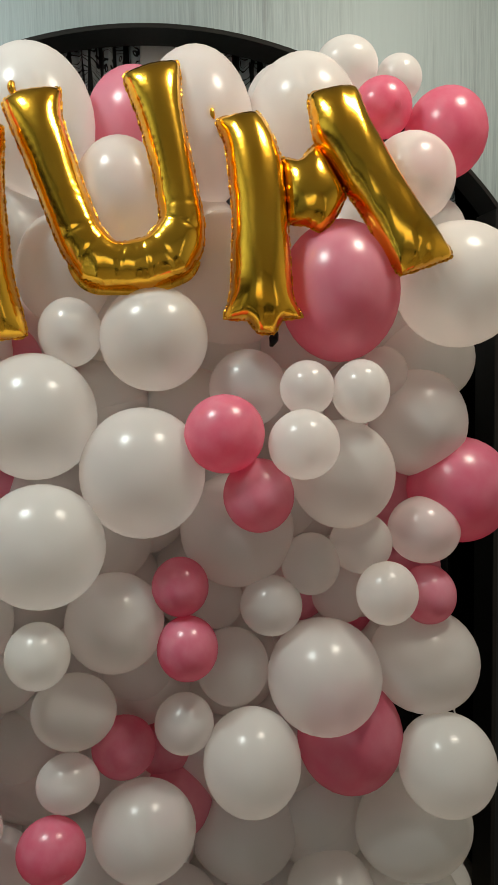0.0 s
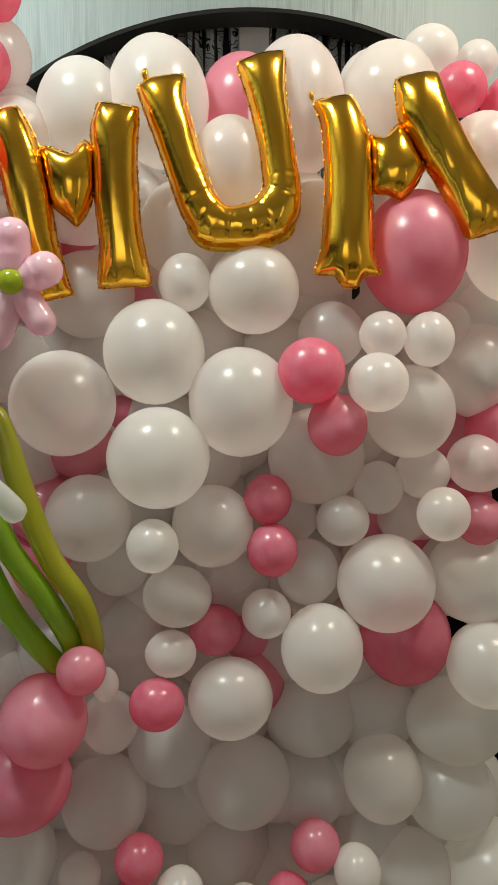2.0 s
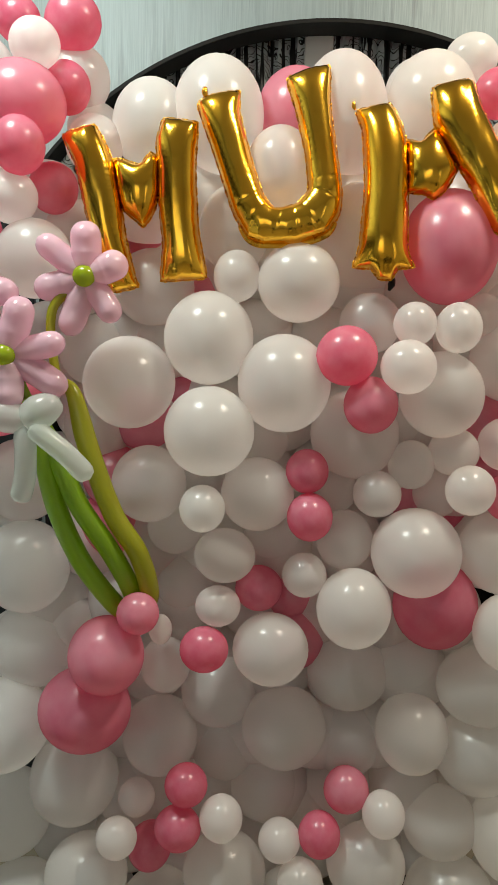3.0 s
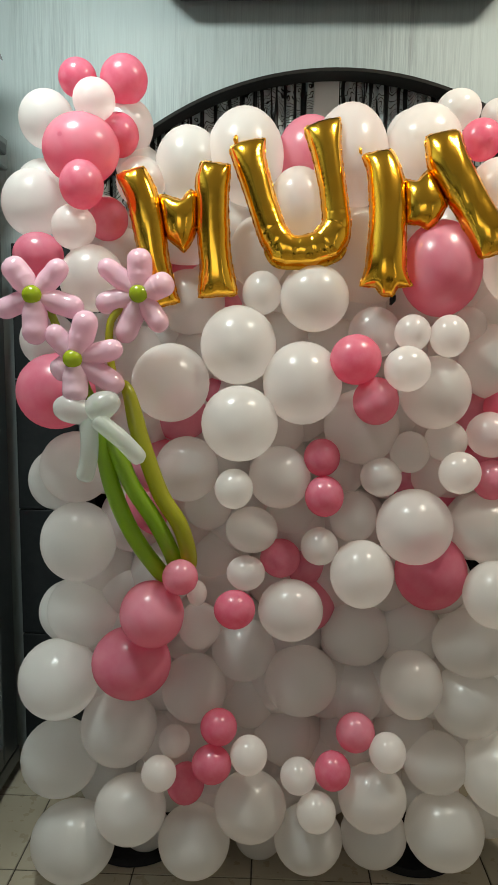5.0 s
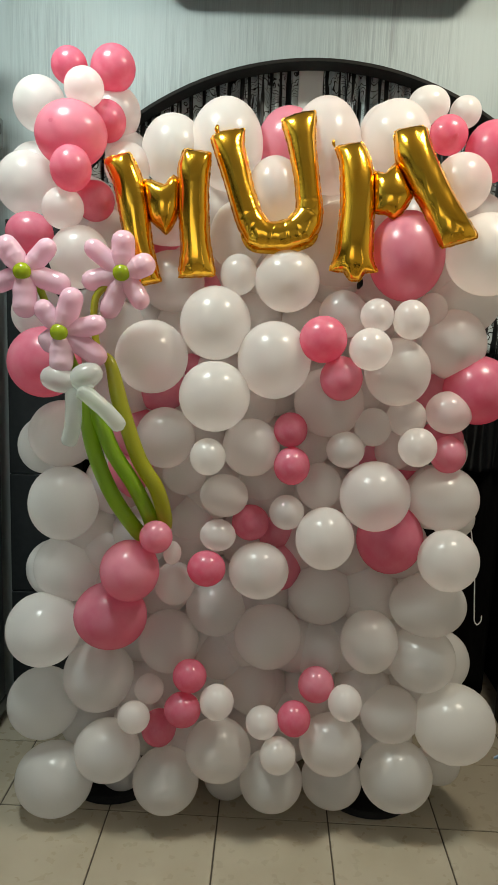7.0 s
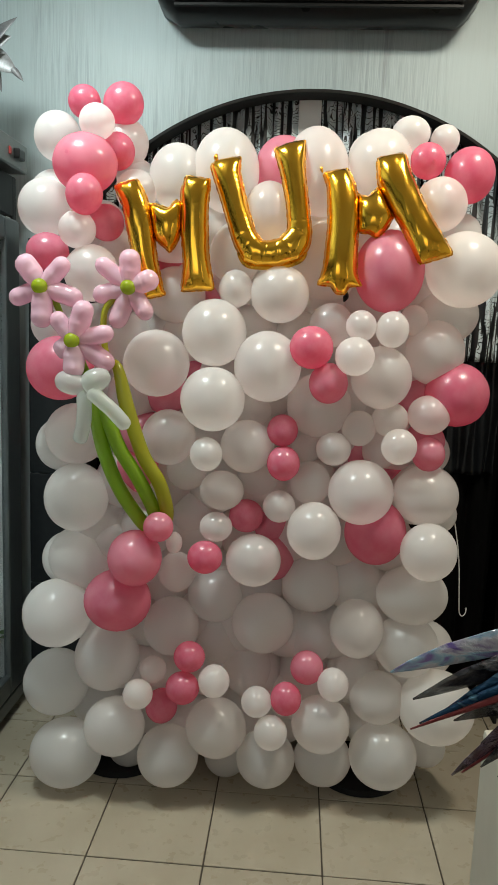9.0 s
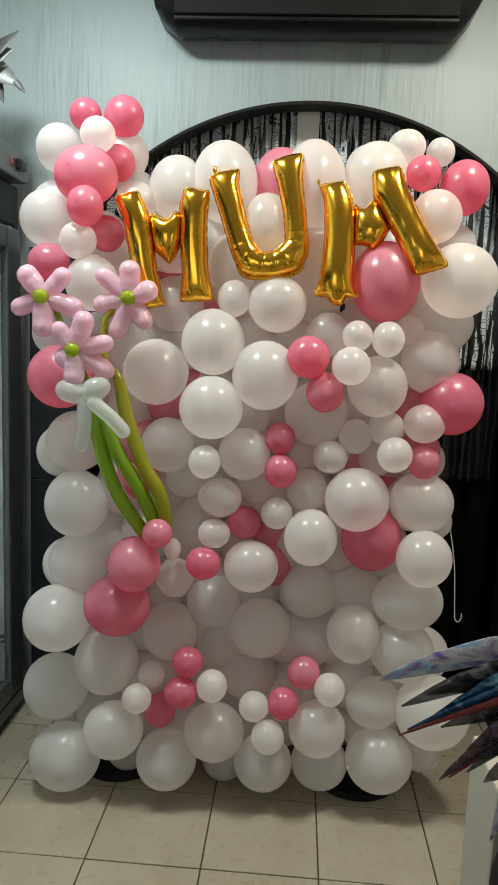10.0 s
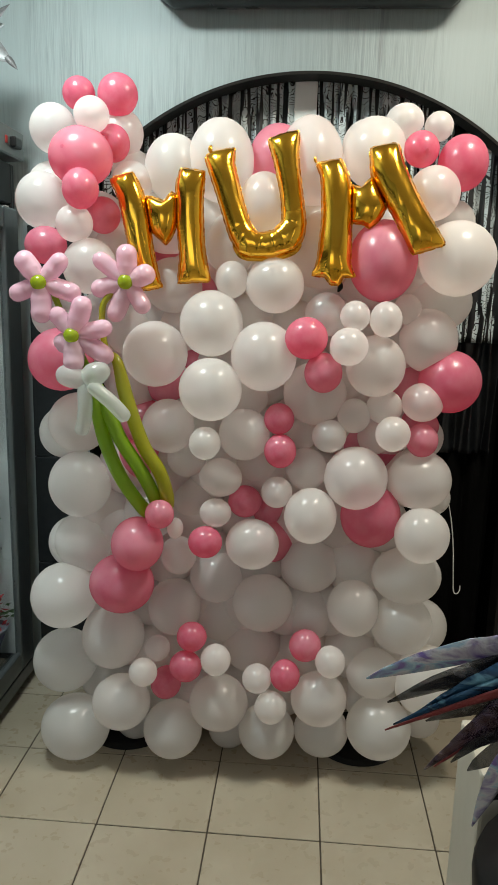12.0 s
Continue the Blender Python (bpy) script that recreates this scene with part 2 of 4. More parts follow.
def film(name, colours, see, rough=0.12):
    """Thin glossy printed film: hard colour patches, some of them painted glints, fine creases, partly clear."""
    m, tree, bsdf = material(name)
    patch = node(tree, "ShaderNodeTexNoise", Scale=20.0, Detail=3.0, Distortion=1.2)
    tree.links.new(coords(tree, (1.0, 1.0, 2.0)), patch.inputs["Vector"])
    n = len(colours)
    tree.links.new(ramp(tree, patch.outputs[0], [(0.30 + 0.40 * k / max(1, n - 1), c) for k, c in enumerate(colours)]), bsdf.inputs["Base Color"])
    bsdf.inputs["Roughness"].default_value = rough
    bsdf.inputs["Metallic"].default_value = 0.35
    crease = node(tree, "ShaderNodeTexNoise", Scale=45.0, Detail=5.0, Distortion=2.0)
    tree.links.new(coords(tree, (1.0, 1.0, 1.0)), crease.inputs["Vector"])
    bump(tree, bsdf, crease.outputs[0], 0.7, 0.006)
    clear = node(tree, "ShaderNodeBsdfTransparent")
    mix = node(tree, "ShaderNodeMixShader", Fac=see)
    tree.links.new(bsdf.outputs[0], mix.inputs[1])
    tree.links.new(clear.outputs[0], mix.inputs[2])
    tree.links.new(mix.outputs[0], tree.nodes["Material Output"].inputs["Surface"])
    return m


FILM_LILAC = film("lilac_film", [(0.17, 0.11, 0.36), (0.42, 0.38, 0.52), (0.64, 0.64, 0.70), (0.36, 0.56, 0.70), (0.26, 0.18, 0.44)], 0.12)
# the palest smoky colour is a painted glint
FILM_DARK = film("smoky_film", [(0.010, 0.010, 0.012), (0.05, 0.045, 0.05), (0.012, 0.012, 0.016), (0.26, 0.25, 0.26)], 0.26, 0.08)
FILM_BLUE = film("blue_film", [(0.01, 0.02, 0.04), (0.03, 0.11, 0.22), (0.02, 0.06, 0.14), (0.16, 0.36, 0.50)], 0.06, 0.08)
FILM_RED = film("red_film_edge", [(0.18, 0.02, 0.025), (0.26, 0.05, 0.05)], 0.0, 0.3)
FILM_PLUM = film("plum_film", [(0.03, 0.012, 0.018), (0.12, 0.08, 0.13), (0.06, 0.02, 0.02), (0.30, 0.26, 0.32)], 0.20, 0.08)

# ---- building helpers ----


def mesh_of(name, bm, mat, smooth=True):
    me = bpy.data.meshes.new(name)
    bm.to_mesh(me)
    bm.free()
    me.materials.append(mat)
    if smooth:
        me.polygons.foreach_set("use_smooth", [True] * len(me.polygons))
    return me


def part(name, bm, mat, parent=None, label="", smooth=False):
    ob = new(name, mesh_of(name, bm, mat, smooth))
    ob.parent = parent
    if label:
        tagged(ob, label)
    return ob


def box(x0, x1, y0, y1, z0, z1, bevel=0.0, segments=2):
    bm = bmesh.new()
    bmesh.ops.create_cube(bm, size=1, matrix=Matrix.Translation(((x0 + x1) / 2, (y0 + y1) / 2, (z0 + z1) / 2)) @ Matrix.Diagonal((x1 - x0, y1 - y0, z1 - z0, 1)))
    if bevel:
        bmesh.ops.bevel(bm, geom=bm.edges[:], offset=bevel, segments=segments, affect="EDGES", profile=0.5)
    return bm


def tube(points, radii, sides=12):
    """A closed tube through points with a radius at each."""
    bm = bmesh.new()
    pts = [Vector(p) for p in points]
    rings = []
    for i, p in enumerate(pts):
        way = (pts[min(i + 1, len(pts) - 1)] - pts[max(i - 1, 0)]).normalized()
        side = way.cross(Vector((0, 1, 0.01))).normalized()
        up = side.cross(way).normalized()
        rings.append([bm.verts.new(p + radii[i] * (math.cos(a) * side + math.sin(a) * up)) for a in [2 * math.pi * k / sides for k in range(sides)]])
    for a, b in zip(rings, rings[1:]):
        for k in range(sides):
            bm.faces.new((a[k], a[(k + 1) % sides], b[(k + 1) % sides], b[k]))
    bm.faces.new(rings[0][::-1])
    bm.faces.new(rings[-1])
    bmesh.ops.recalc_face_normals(bm, faces=bm.faces[:])
    return bm


def glide(points, count):
    """Points along a smooth curve through the given ones."""
    p = [Vector(points[0])] + [Vector(q) for q in points] + [Vector(points[-1])]
    out = []
    for i in range(1, len(p) - 2):
        for k in range(count):
            t = k / count
            a, b, c, d = p[i - 1], p[i], p[i + 1], p[i + 2]
            out.append(0.5 * (2 * b + (c - a) * t + (2 * a - 5 * b + 4 * c - d) * t * t + (3 * b - a - 3 * c + d) * t ** 3))
    return out + [p[-2]]


def empty(name, x, y, z):
    ob = new(name)
    ob.location = (x, y, z)
    ob.empty_display_size = 0.1
    return ob


def under(ob, parent):
    """Make ob a part of parent without moving it."""
    ob.parent = parent
    ob.matrix_parent_inverse = Matrix.Translation(-parent.location)
    return ob


# ---- the room ----
WALL_Y, ARCH_X, ARCH_HALF, ARCH_Z, ARCH_R = 0.60, 0.222, 0.82, 1.280, 1.05


def arch_z(x, r=ARCH_R):
    return ARCH_Z + math.sqrt(r * r - (x - ARCH_X) ** 2)


SPRING = arch_z(ARCH_X + ARCH_HALF)


def wall_with_arch():
    """The back wall, with an arched opening right through it."""
    bm = bmesh.new()
    y0, y1, left, right = WALL_Y, WALL_Y + 0.03, ARCH_X - ARCH_HALF, ARCH_X + ARCH_HALF
    xs = [left + (right - left) * i / 40 for i in range(41)]
    top = [bm.verts.new((x, y, CEILING)) for y in (y0, y1) for x in (-1.55, *xs, 2.4)]
    low = [bm.verts.new((x, y, arch_z(x))) for y in (y0, y1) for x in xs]
    foot = [bm.verts.new((x, y, 0)) for y in (y0, y1) for x in (-1.55, left, right, 2.4)]
    for s in (0, 1):
        t, l, f = top[43 * s:43 * s + 43], low[41 * s:41 * s + 41], foot[4 * s:4 * s + 4]
        for i in range(40):
            bm.faces.new((l[i], l[i + 1], t[i + 2], t[i + 1]))
        bm.faces.new((f[0], f[1], l[0], t[1], t[0]))
        bm.faces.new((f[2], f[3], t[42], t[41], l[40]))
    for i in range(40):
        bm.faces.new((low[i], low[i + 41], low[i + 42], low[i + 1]))
    bm.faces.new((foot[1], foot[5], low[41], low[0]))
    bm.faces.new((foot[2], low[40], low[81], foot[6]))
    bmesh.ops.recalc_face_normals(bm, faces=bm.faces[:])
    return bm


tagged(part("wall_north", wall_with_arch(), WALL), "silver-grey streaked wall with an arched opening", "wall", kind="structure")
tagged(part("wall_west", box(-1.67, -1.55, -4.3, 0.60, 0, CEILING), WALL), "silver-grey streaked side wall behind the fridge", "wall", kind="structure")
east = bmesh.new()
for y0, y1, z0, z1 in ((-4.3, -3.65, 0, CEILING), (-2.95, 0.60, 0, CEILING), (-3.65, -2.95, 0, 0.4), (-3.65, -2.95, 2.4, CEILING)):
    bmesh.ops.create_cube(east, size=1, matrix=Matrix.Translation((2.46, (y0 + y1) / 2, (z0 + z1) / 2)) @ Matrix.Diagonal((0.12, y1 - y0, z1 - z0, 1)))
tagged(part("wall_east", east, PLASTER), "plain grey side wall of the shop with an added opening", "wall", kind="structure")
tagged(part("ceiling", box(-1.67, 2.52, -4.3, 1.6, CEILING, CEILING + 0.1), CEIL), "plain white painted shop ceiling", "ceiling", kind="structure")

# the shop front behind the viewer, with a window opening
shop = bmesh.new()
for x0, x1, z0, z1 in ((-1.67, -1.5, 0, CEILING), (0.3, 2.52, 0, CEILING), (-1.5, 0.3, 0, 1.0), (-1.5, 0.3, 2.5, CEILING)):
    bmesh.ops.create_cube(shop, size=1, matrix=Matrix.Translation(((x0 + x1) / 2, -4.36, (z0 + z1) / 2)) @ Matrix.Diagonal((x1 - x0, 0.12, z1 - z0, 1)))
tagged(part("wall_south", shop, PLASTER), "plain grey front wall with a wide window", "wall", kind="structure")
# dark space behind the arch
recess = bmesh.new()
for x0, x1, y0, y1 in ((-0.80, -0.70, 0.72, 1.5), (1.1, 1.2, 0.72, 1.5), (-0.80, 1.2, 1.5, 1.6)):
    bmesh.ops.create_cube(recess, size=1, matrix=Matrix.Translation(((x0 + x1) / 2, (y0 + y1) / 2, CEILING / 2)) @ Matrix.Diagonal((x1 - x0, y1 - y0, CEILING, 1)))
tagged(part("wall_recess", recess, DARK_CLOTH), "black-lined back of the arched recess", "wall", kind="structure")

# ---- black trim that lines the arch ----
trim = tagged(empty("arch_trim", ARCH_X, WALL_Y, 0), "thin black metal trim lining the arched opening", "trim", kind="structure")


def arch_band():
    bm = bmesh.new()
    half = math.asin(ARCH_HALF / ARCH_R)
    angles = [-half + 2 * half * i / 48 for i in range(49)]
    rows = []
    for a in angles:
        rows.append([bm.verts.new((ARCH_X + r * math.sin(a), y, ARCH_Z + r * math.cos(a))) for r, y in ((ARCH_R + 0.002, 0.545), (ARCH_R + 0.002, 0.635), (ARCH_R - 0.008, 0.635), (ARCH_R - 0.008, 0.545))])
    for a, b in zip(rows, rows[1:]):
        for k in range(4):
            bm.faces.new((a[k], a[(k + 1) % 4], b[(k + 1) % 4], b[k]))
    bm.faces.new(rows[0])
    bm.faces.new(rows[-1][::-1])
    bmesh.ops.recalc_face_normals(bm, faces=bm.faces[:])
    return bm


under(part("arch_band", arch_band(), ARCH), trim)
for s in (-1, 1):
    x = ARCH_X + s * ARCH_HALF
    under(part("jamb", box(min(x, x - s * 0.014), max(x, x - s * 0.014), 0.545, 0.65, 0, SPRING, 0.002, 1), ARCH), trim)

# ---- curtains in the arch ----


def curtain(x0, x1, z0, y, folds, deep, seed, flat_top=None):
    """A hanging cloth with uneven folds, its top cut to the arch."""
    bm = bmesh.new()
    rng = random.Random(seed)
    n, m = max(24, int((x1 - x0) * 260)), 26
    phase = [rng.uniform(0, 6.28) for _ in range(3)]
    grid = []
    for i in range(n + 1):
        x = x0 + (x1 - x0) * i / n
        top = flat_top or arch_z(min(max(x, -0.61), 1.01)) + 0.04
        u = (x - x0) * folds * 6.28
        col = []
        for j in range(m + 1):
            k = j / m
            fold = math.sin(u + phase[0] + 0.5 * math.sin(u * 0.37 + phase[1])) + 0.4 * math.sin(2.3 * u + phase[2])
            col.append(bm.verts.new((x + 0.006 * math.sin(5 * k + u), y + deep * fold * (0.5 + 0.5 * k), top + (z0 - top) * k)))
        grid.append(col)
    for a, b in zip(grid, grid[1:]):
        for j in range(m):
            bm.faces.new((a[j], a[j + 1], b[j + 1], b[j]))
    ob = part("curtain", bm, CURTAIN, smooth=True)
    thick = ob.modifiers.new("thickness", "SOLIDIFY")
    thick.thickness = 0.002
    return ob


tagged(curtain(-0.60, 0.160, 1.25, 0.71, 17, 0.022, 1), "black and pale curtain with scroll print, gathered in folds", "curtain", "curtains in the arch")
tagged(curtain(0.245, 0.62, 1.25, 0.71, 19, 0.022, 2), "black and pale curtain with scroll print, drawn aside", "curtain", "curtains in the arch")
edge_curtain = curtain(0.63, 1.005, 1.40, 0.71, 13, 0.018, 3)
edge_curtain.data.materials[0] = CURTAIN_BLACK
tagged(edge_curtain, "black and pale curtain with scroll print, hem at waist height", "curtain", "curtains in the arch")
lace = curtain(0.55, 1.03, 0.02, 0.80, 8, 0.02, 4, 2.0)
lace.data.materials[0] = DARK_CLOTH
tagged(lace, "black cloth curtain hanging to the floor", "curtain", "curtains in the arch")
tagged(part("pale_panel", box(0.158, 0.242, 0.70, 0.72, 1.2, 2.40, 0.003, 1), PALE), "pale grey panel showing between the parted curtains", "panel", kind="structure")
shine = curtain(0.72, 1.0, 0.95, 0.76, 11, 0.018, 5, 1.46)
shine.data.materials[0] = SEQUIN
tagged(shine, "black glittering sequin cloth below the printed curtain", "cloth")

# ---- air conditioner ----
ac = tagged(empty("air_conditioner", 0.205, WALL_Y, 2.50), "charcoal split air conditioner mounted above the arch", "air conditioner")


def ac_body():
    """A long shell with a rounded belly and chamfered ends."""
    bm = bmesh.new()
    side = [(0.0, 0.045), (-0.05, 0.006), (-0.09, 0.0), (-0.150, 0.014), (-0.185, 0.055), (-0.205, 0.12), (-0.205, 0.26), (-0.19, 0.285), (0.0, 0.29)]
    rows = []
    for x, s, lift in ((-0.55, 0.93, 0.10), (-0.54, 0.97, 0.06), (-0.50, 1.0, 0.025), (-0.470, 1.0, 0.0), (0.470, 1.0, 0.0), (0.50, 1.0, 0.025), (0.525, 0.97, 0.06), (0.55, 0.93, 0.10)):
        rows.append([bm.verts.new((0.205 + x, WALL_Y + y * s, 2.522 + max(z, lift))) for y, z in side])
    for a, b in zip(rows, rows[1:]):
        for k in range(len(side)):
            bm.faces.new((a[k], a[(k + 1) % len(side)], b[(k + 1) % len(side)], b[k]))
    bm.faces.new(rows[0])
    bm.faces.new(rows[-1][::-1])
    bmesh.ops.remove_doubles(bm, verts=bm.verts[:], dist=0.0005)
    bmesh.ops.recalc_face_normals(bm, faces=bm.faces[:])
    return bm


under(part("shell", ac_body(), CHARCOAL, smooth=True), ac)
under(part("front_panel", box(-0.275, 0.685, 0.386, 0.398, 2.662, 2.797, 0.006), CHARCOAL), ac)
under(part("air_slot", box(-0.275, 0.685, 0.390, 0.402, 2.644, 2.654), CHARCOAL_DARK), ac)
flap = box(-0.475, 0.475, -0.006, 0.006, -0.042, 0.042, 0.004)
flap_ob = under(part("air_flap", flap, CHARCOAL), ac)
flap_ob.matrix_basis = pose(0.205, 0.405, 2.602, 16, 0, 0)
under(part("air_slot", box(-0.27, 0.68, 0.418, 0.432, 2.547, 2.555), CHARCOAL_DARK), ac)

# ---- glass-door flower fridge ----
fridge = tagged(empty("display_fridge", -1.15, -0.35, 0), "tall grey display fridge with a framed glass door", "fridge")
FX, FY0, FY1 = -0.850, -1.30, 0.48
under(part("back_panel", box(-1.5, -1.46, FY0, FY1, 0.10, 2.0), INNER), fridge)
under(part("side_panel", box(-1.5, FX, FY1, FY1 + 0.03, 0.0, 2.0, 0.004, 1), FRIDGE_DARK), fridge)
under(part("side_panel", box(-1.5, FX, FY0 - 0.03, FY0, 0.0, 2.0, 0.004, 1), FRIDGE_DARK), fridge)
under(part("plinth", box(-1.46, FX, FY0, FY1, 0.0, 0.10, 0.004, 1), FRIDGE_DARK), fridge)
under(part("top_panel", box(-1.46, FX, FY0, FY1, 1.86, 2.0, 0.004, 1), FRIDGE_DARK), fridge)
under(part("header", box(-1.5, -0.810, FY0 - 0.03, FY1 + 0.035, 2.012, 2.108, 0.005, 1), STEEL, label="grey steel control header"), fridge)
under(part("switch", box(-0.810, -0.804, 0.345, 0.362, 2.045, 2.072, 0.003, 1), RED, label="red rocker switch"), fridge)
under(part("switch_box", box(-0.810, -0.788, 0.385, 0.445, 2.04, 2.076, 0.006, 2), CHARCOAL, label="black control knob housing"), fridge)
under(part("door_stile", box(FX + 0.003, FX + 0.035, 0.325, 0.45, 0.10, 1.84, 0.008, 2), FRAME), fridge)
under(part("door_stile", box(FX + 0.003, FX + 0.035, FY0 + 0.02, FY0 + 0.1, 0.10, 1.84, 0.008, 2), FRAME), fridge)
under(part("door_rail", box(FX + 0.003, FX + 0.035, FY0 + 0.1, 0.325, 1.76, 1.84, 0.008, 2), FRAME), fridge)
under(part("door_rail", box(FX + 0.003, FX + 0.035, FY0 + 0.1, 0.325, 0.10, 0.18, 0.008, 2), FRAME), fridge)
under(part("bottom_ledge", box(FX, FX + 0.03, FY0, FY1, 0.035, 0.092, 0.006, 2), FRAME), fridge)
glass = under(part("door_glass", box(FX + 0.012, FX + 0.018, FY0 + 0.1, 0.325, 0.18, 1.76), GLASS), fridge)
glass.visible_shadow = False
under(part("side_lining", box(-1.455, FX - 0.01, 0.445, FY1 - 0.002, 0.105, 1.855), INNER), fridge)
for y in (0.10, -0.45, -1.20):
    under(part("tube_lamp", tube([(-1.05, y, 0.30), (-1.05, y, 1.70)], [0.014, 0.014]), TUBE, label="glowing white tube lamp"), fridge)
for z in (0.55, 0.95, 1.35):
    under(part("shelf", box(-1.45, -0.93, FY0 + 0.02, 0.440, z, z + 0.012, 0.002, 1), INNER), fridge)


def clump(count, spread, height, leaf, seed):
    """A loose head of many small curled leaves or petals."""
    bm = bmesh.new()
    rng = random.Random(seed)
    for _ in range(count):
        a, b = rng.uniform(0, 6.28), rng.uniform(0.1, 1.0)
        at = Vector((spread * b * math.cos(a), spread * b * math.sin(a), height * rng.uniform(0.3, 1.0)))
        turn = Euler((rng.uniform(-1, 1), rng.uniform(-1, 1), a)).to_matrix()
        w = leaf * rng.uniform(0.6, 1.2)
        pts = [(0, -0.3 * w, 0), (0.6 * w, 0, 0.12 * w), (0, 0.3 * w, 0), (-0.6 * w, 0, 0.12 * w)]
        vs = [bm.verts.new(at + turn @ Vector(q)) for q in pts] + [bm.verts.new(at + turn @ Vector((0, 0, -0.12 * w)))]
        for f in ((0, 1, 4), (1, 2, 4), (2, 3, 4), (3, 0, 4), (0, 3, 2, 1)):
            bm.faces.new([vs[k] for k in f])
    return bm


def fridge_bunch(x, y, z, petal, label, seed):
    ob = tagged(empty("flower_bunch", x, y, z), label, "flowers", "flower bunches in the fridge")
    under(part("wrap", tube([(x, y, z), (x, y, z + 0.10), (x, y, z + 0.17)], [0.03, 0.05, 0.08]), FILM_LILAC), ob)
    for m, s, h, n in ((GREEN, 0.10, 0.14, 60), (petal, 0.08, 0.17, 70)):
        p = part("blooms" if m is petal else "foliage", clump(n, s, h, 0.035, seed + n), m)
        p.location = (x, y, z + 0.12)
        tagged(p, kind="stuff")
        under(p, ob)


fridge_bunch(-0.955, 0.33, 0.10, ROSE, "red flower bunch in film on the fridge floor", 3)
fridge_bunch(-0.975, 0.33, 0.562, INNER, "white flower bunch in film on a fridge shelf", 5)
fridge_bunch(-0.975, 0.33, 0.962, INNER, "white flowers with green leaves on a fridge shelf", 7)

# dark cladding on the wall beside the fridge
cladding = tagged(empty("wall_cladding", -0.72, 0.59, 0), "dark grey panels along the foot of the wall", "wall cladding", kind="structure")
for k in range(4):
    under(part("panel", box(-0.835, -0.625, 0.582, 0.599, 0.003 + 0.45 * k, 0.449 + 0.45 * k, 0.002, 1), FRIDGE_DARK), cladding)

for k in range(3):
    under(part("panel", box(1.046, 1.60, 0.582, 0.599, 0.003 + 0.42 * k, 0.419 + 0.42 * k, 0.002, 1), FRIDGE_DARK), cladding)

# ---- silver artificial flower on the fridge ----
silver = tagged(empty("silver_flower", -0.97, 0.27, 2.10), "silver artificial flower with pointed leaves on the fridge", "ornament")


def pointed_leaf(length, width, curl, fold=0.25):
    bm = bmesh.new()
    rows = []
    for i in range(9):
        u = i / 8
        w = width * math.sin(math.pi * min(1, 0.12 + u * 0.88)) ** 0.8 * (1 - 0.55 * u)
        x, z = length * u, curl * length * u * u
        rows.append([bm.verts.new((x, s * w, z + fold * w * abs(s) + dz)) for dz in (0, -0.0015) for s in (-1, 0, 1)])
    for a, b in zip(rows, rows[1:]):
        for k in ((0, 1), (1, 2), (2, 5), (5, 4), (4, 3), (3, 0)):
            bm.faces.new((a[k[0]], a[k[1]], b[k[1]], b[k[0]]))
    bmesh.ops.recalc_face_normals(bm, faces=bm.faces[:])
    return bm


under(part("stem", tube(glide([(-0.97, 0.29, 2.10), (-0.93, 0.29, 2.24), (-0.86, 0.29, 2.34)], 6), [0.006] * 13), SILVER_DARK), silver)


def set_leaf(name, root, tip, width, mat, roll, label=""):
    """A leaf from root to tip, its broad side turned to the room."""
    way = Vector((tip[0] - root[0], 0, tip[1] - root[1]))
    leaf = part(name, pointed_leaf(way.length, 1.45 * width, -0.10, 0.30), mat, label=label, smooth=True)
    leaf.matrix_basis = pose(root[0], 0.28, root[1]) @ Matrix.Rotation(-math.atan2(way.z, way.x), 4, "Y") @ Matrix.Rotation(radians(roll), 4, "X")
    under(leaf, silver)


for root, tip, width, mat, roll in (((-0.85, 2.35), (-0.760, 2.456), 0.026, SILVER_DARK, 62), ((-0.86, 2.35), (-0.775, 2.395), 0.030, SILVER, 75),
                                    ((-0.86, 2.335), (-0.748, 2.283), 0.034, SILVER, 70), ((-0.85, 2.32), (-0.802, 2.226), 0.020, SILVER_DARK, 60),
                                    ((-0.86, 2.36), (-0.83, 2.475), 0.032, SILVER, 66), ((-0.87, 2.35), (-0.90, 2.47), 0.030, SILVER, 70),
                                    ((-0.88, 2.34), (-0.99, 2.39), 0.032, SILVER, 70), ((-0.88, 2.33), (-0.96, 2.25), 0.030, SILVER_DARK, 65), ((-0.87, 2.335), (-0.79, 2.345), 0.030, SILVER_DARK, 45)):
    set_leaf("leaf", root, tip, width, mat, roll)
set_leaf("leaf_tip", (-0.768, 2.294), (-0.731, 2.256), 0.0095, SILVER_DARK, 75, "dark pointed leaf tip")
bm = bmesh.new()
bmesh.ops.create_icosphere(bm, subdivisions=2, radius=0.022, matrix=Matrix.Translation((-0.865, 0.27, 2.34)))
under(part("flower_centre", bm, SILVER_DARK), silver)

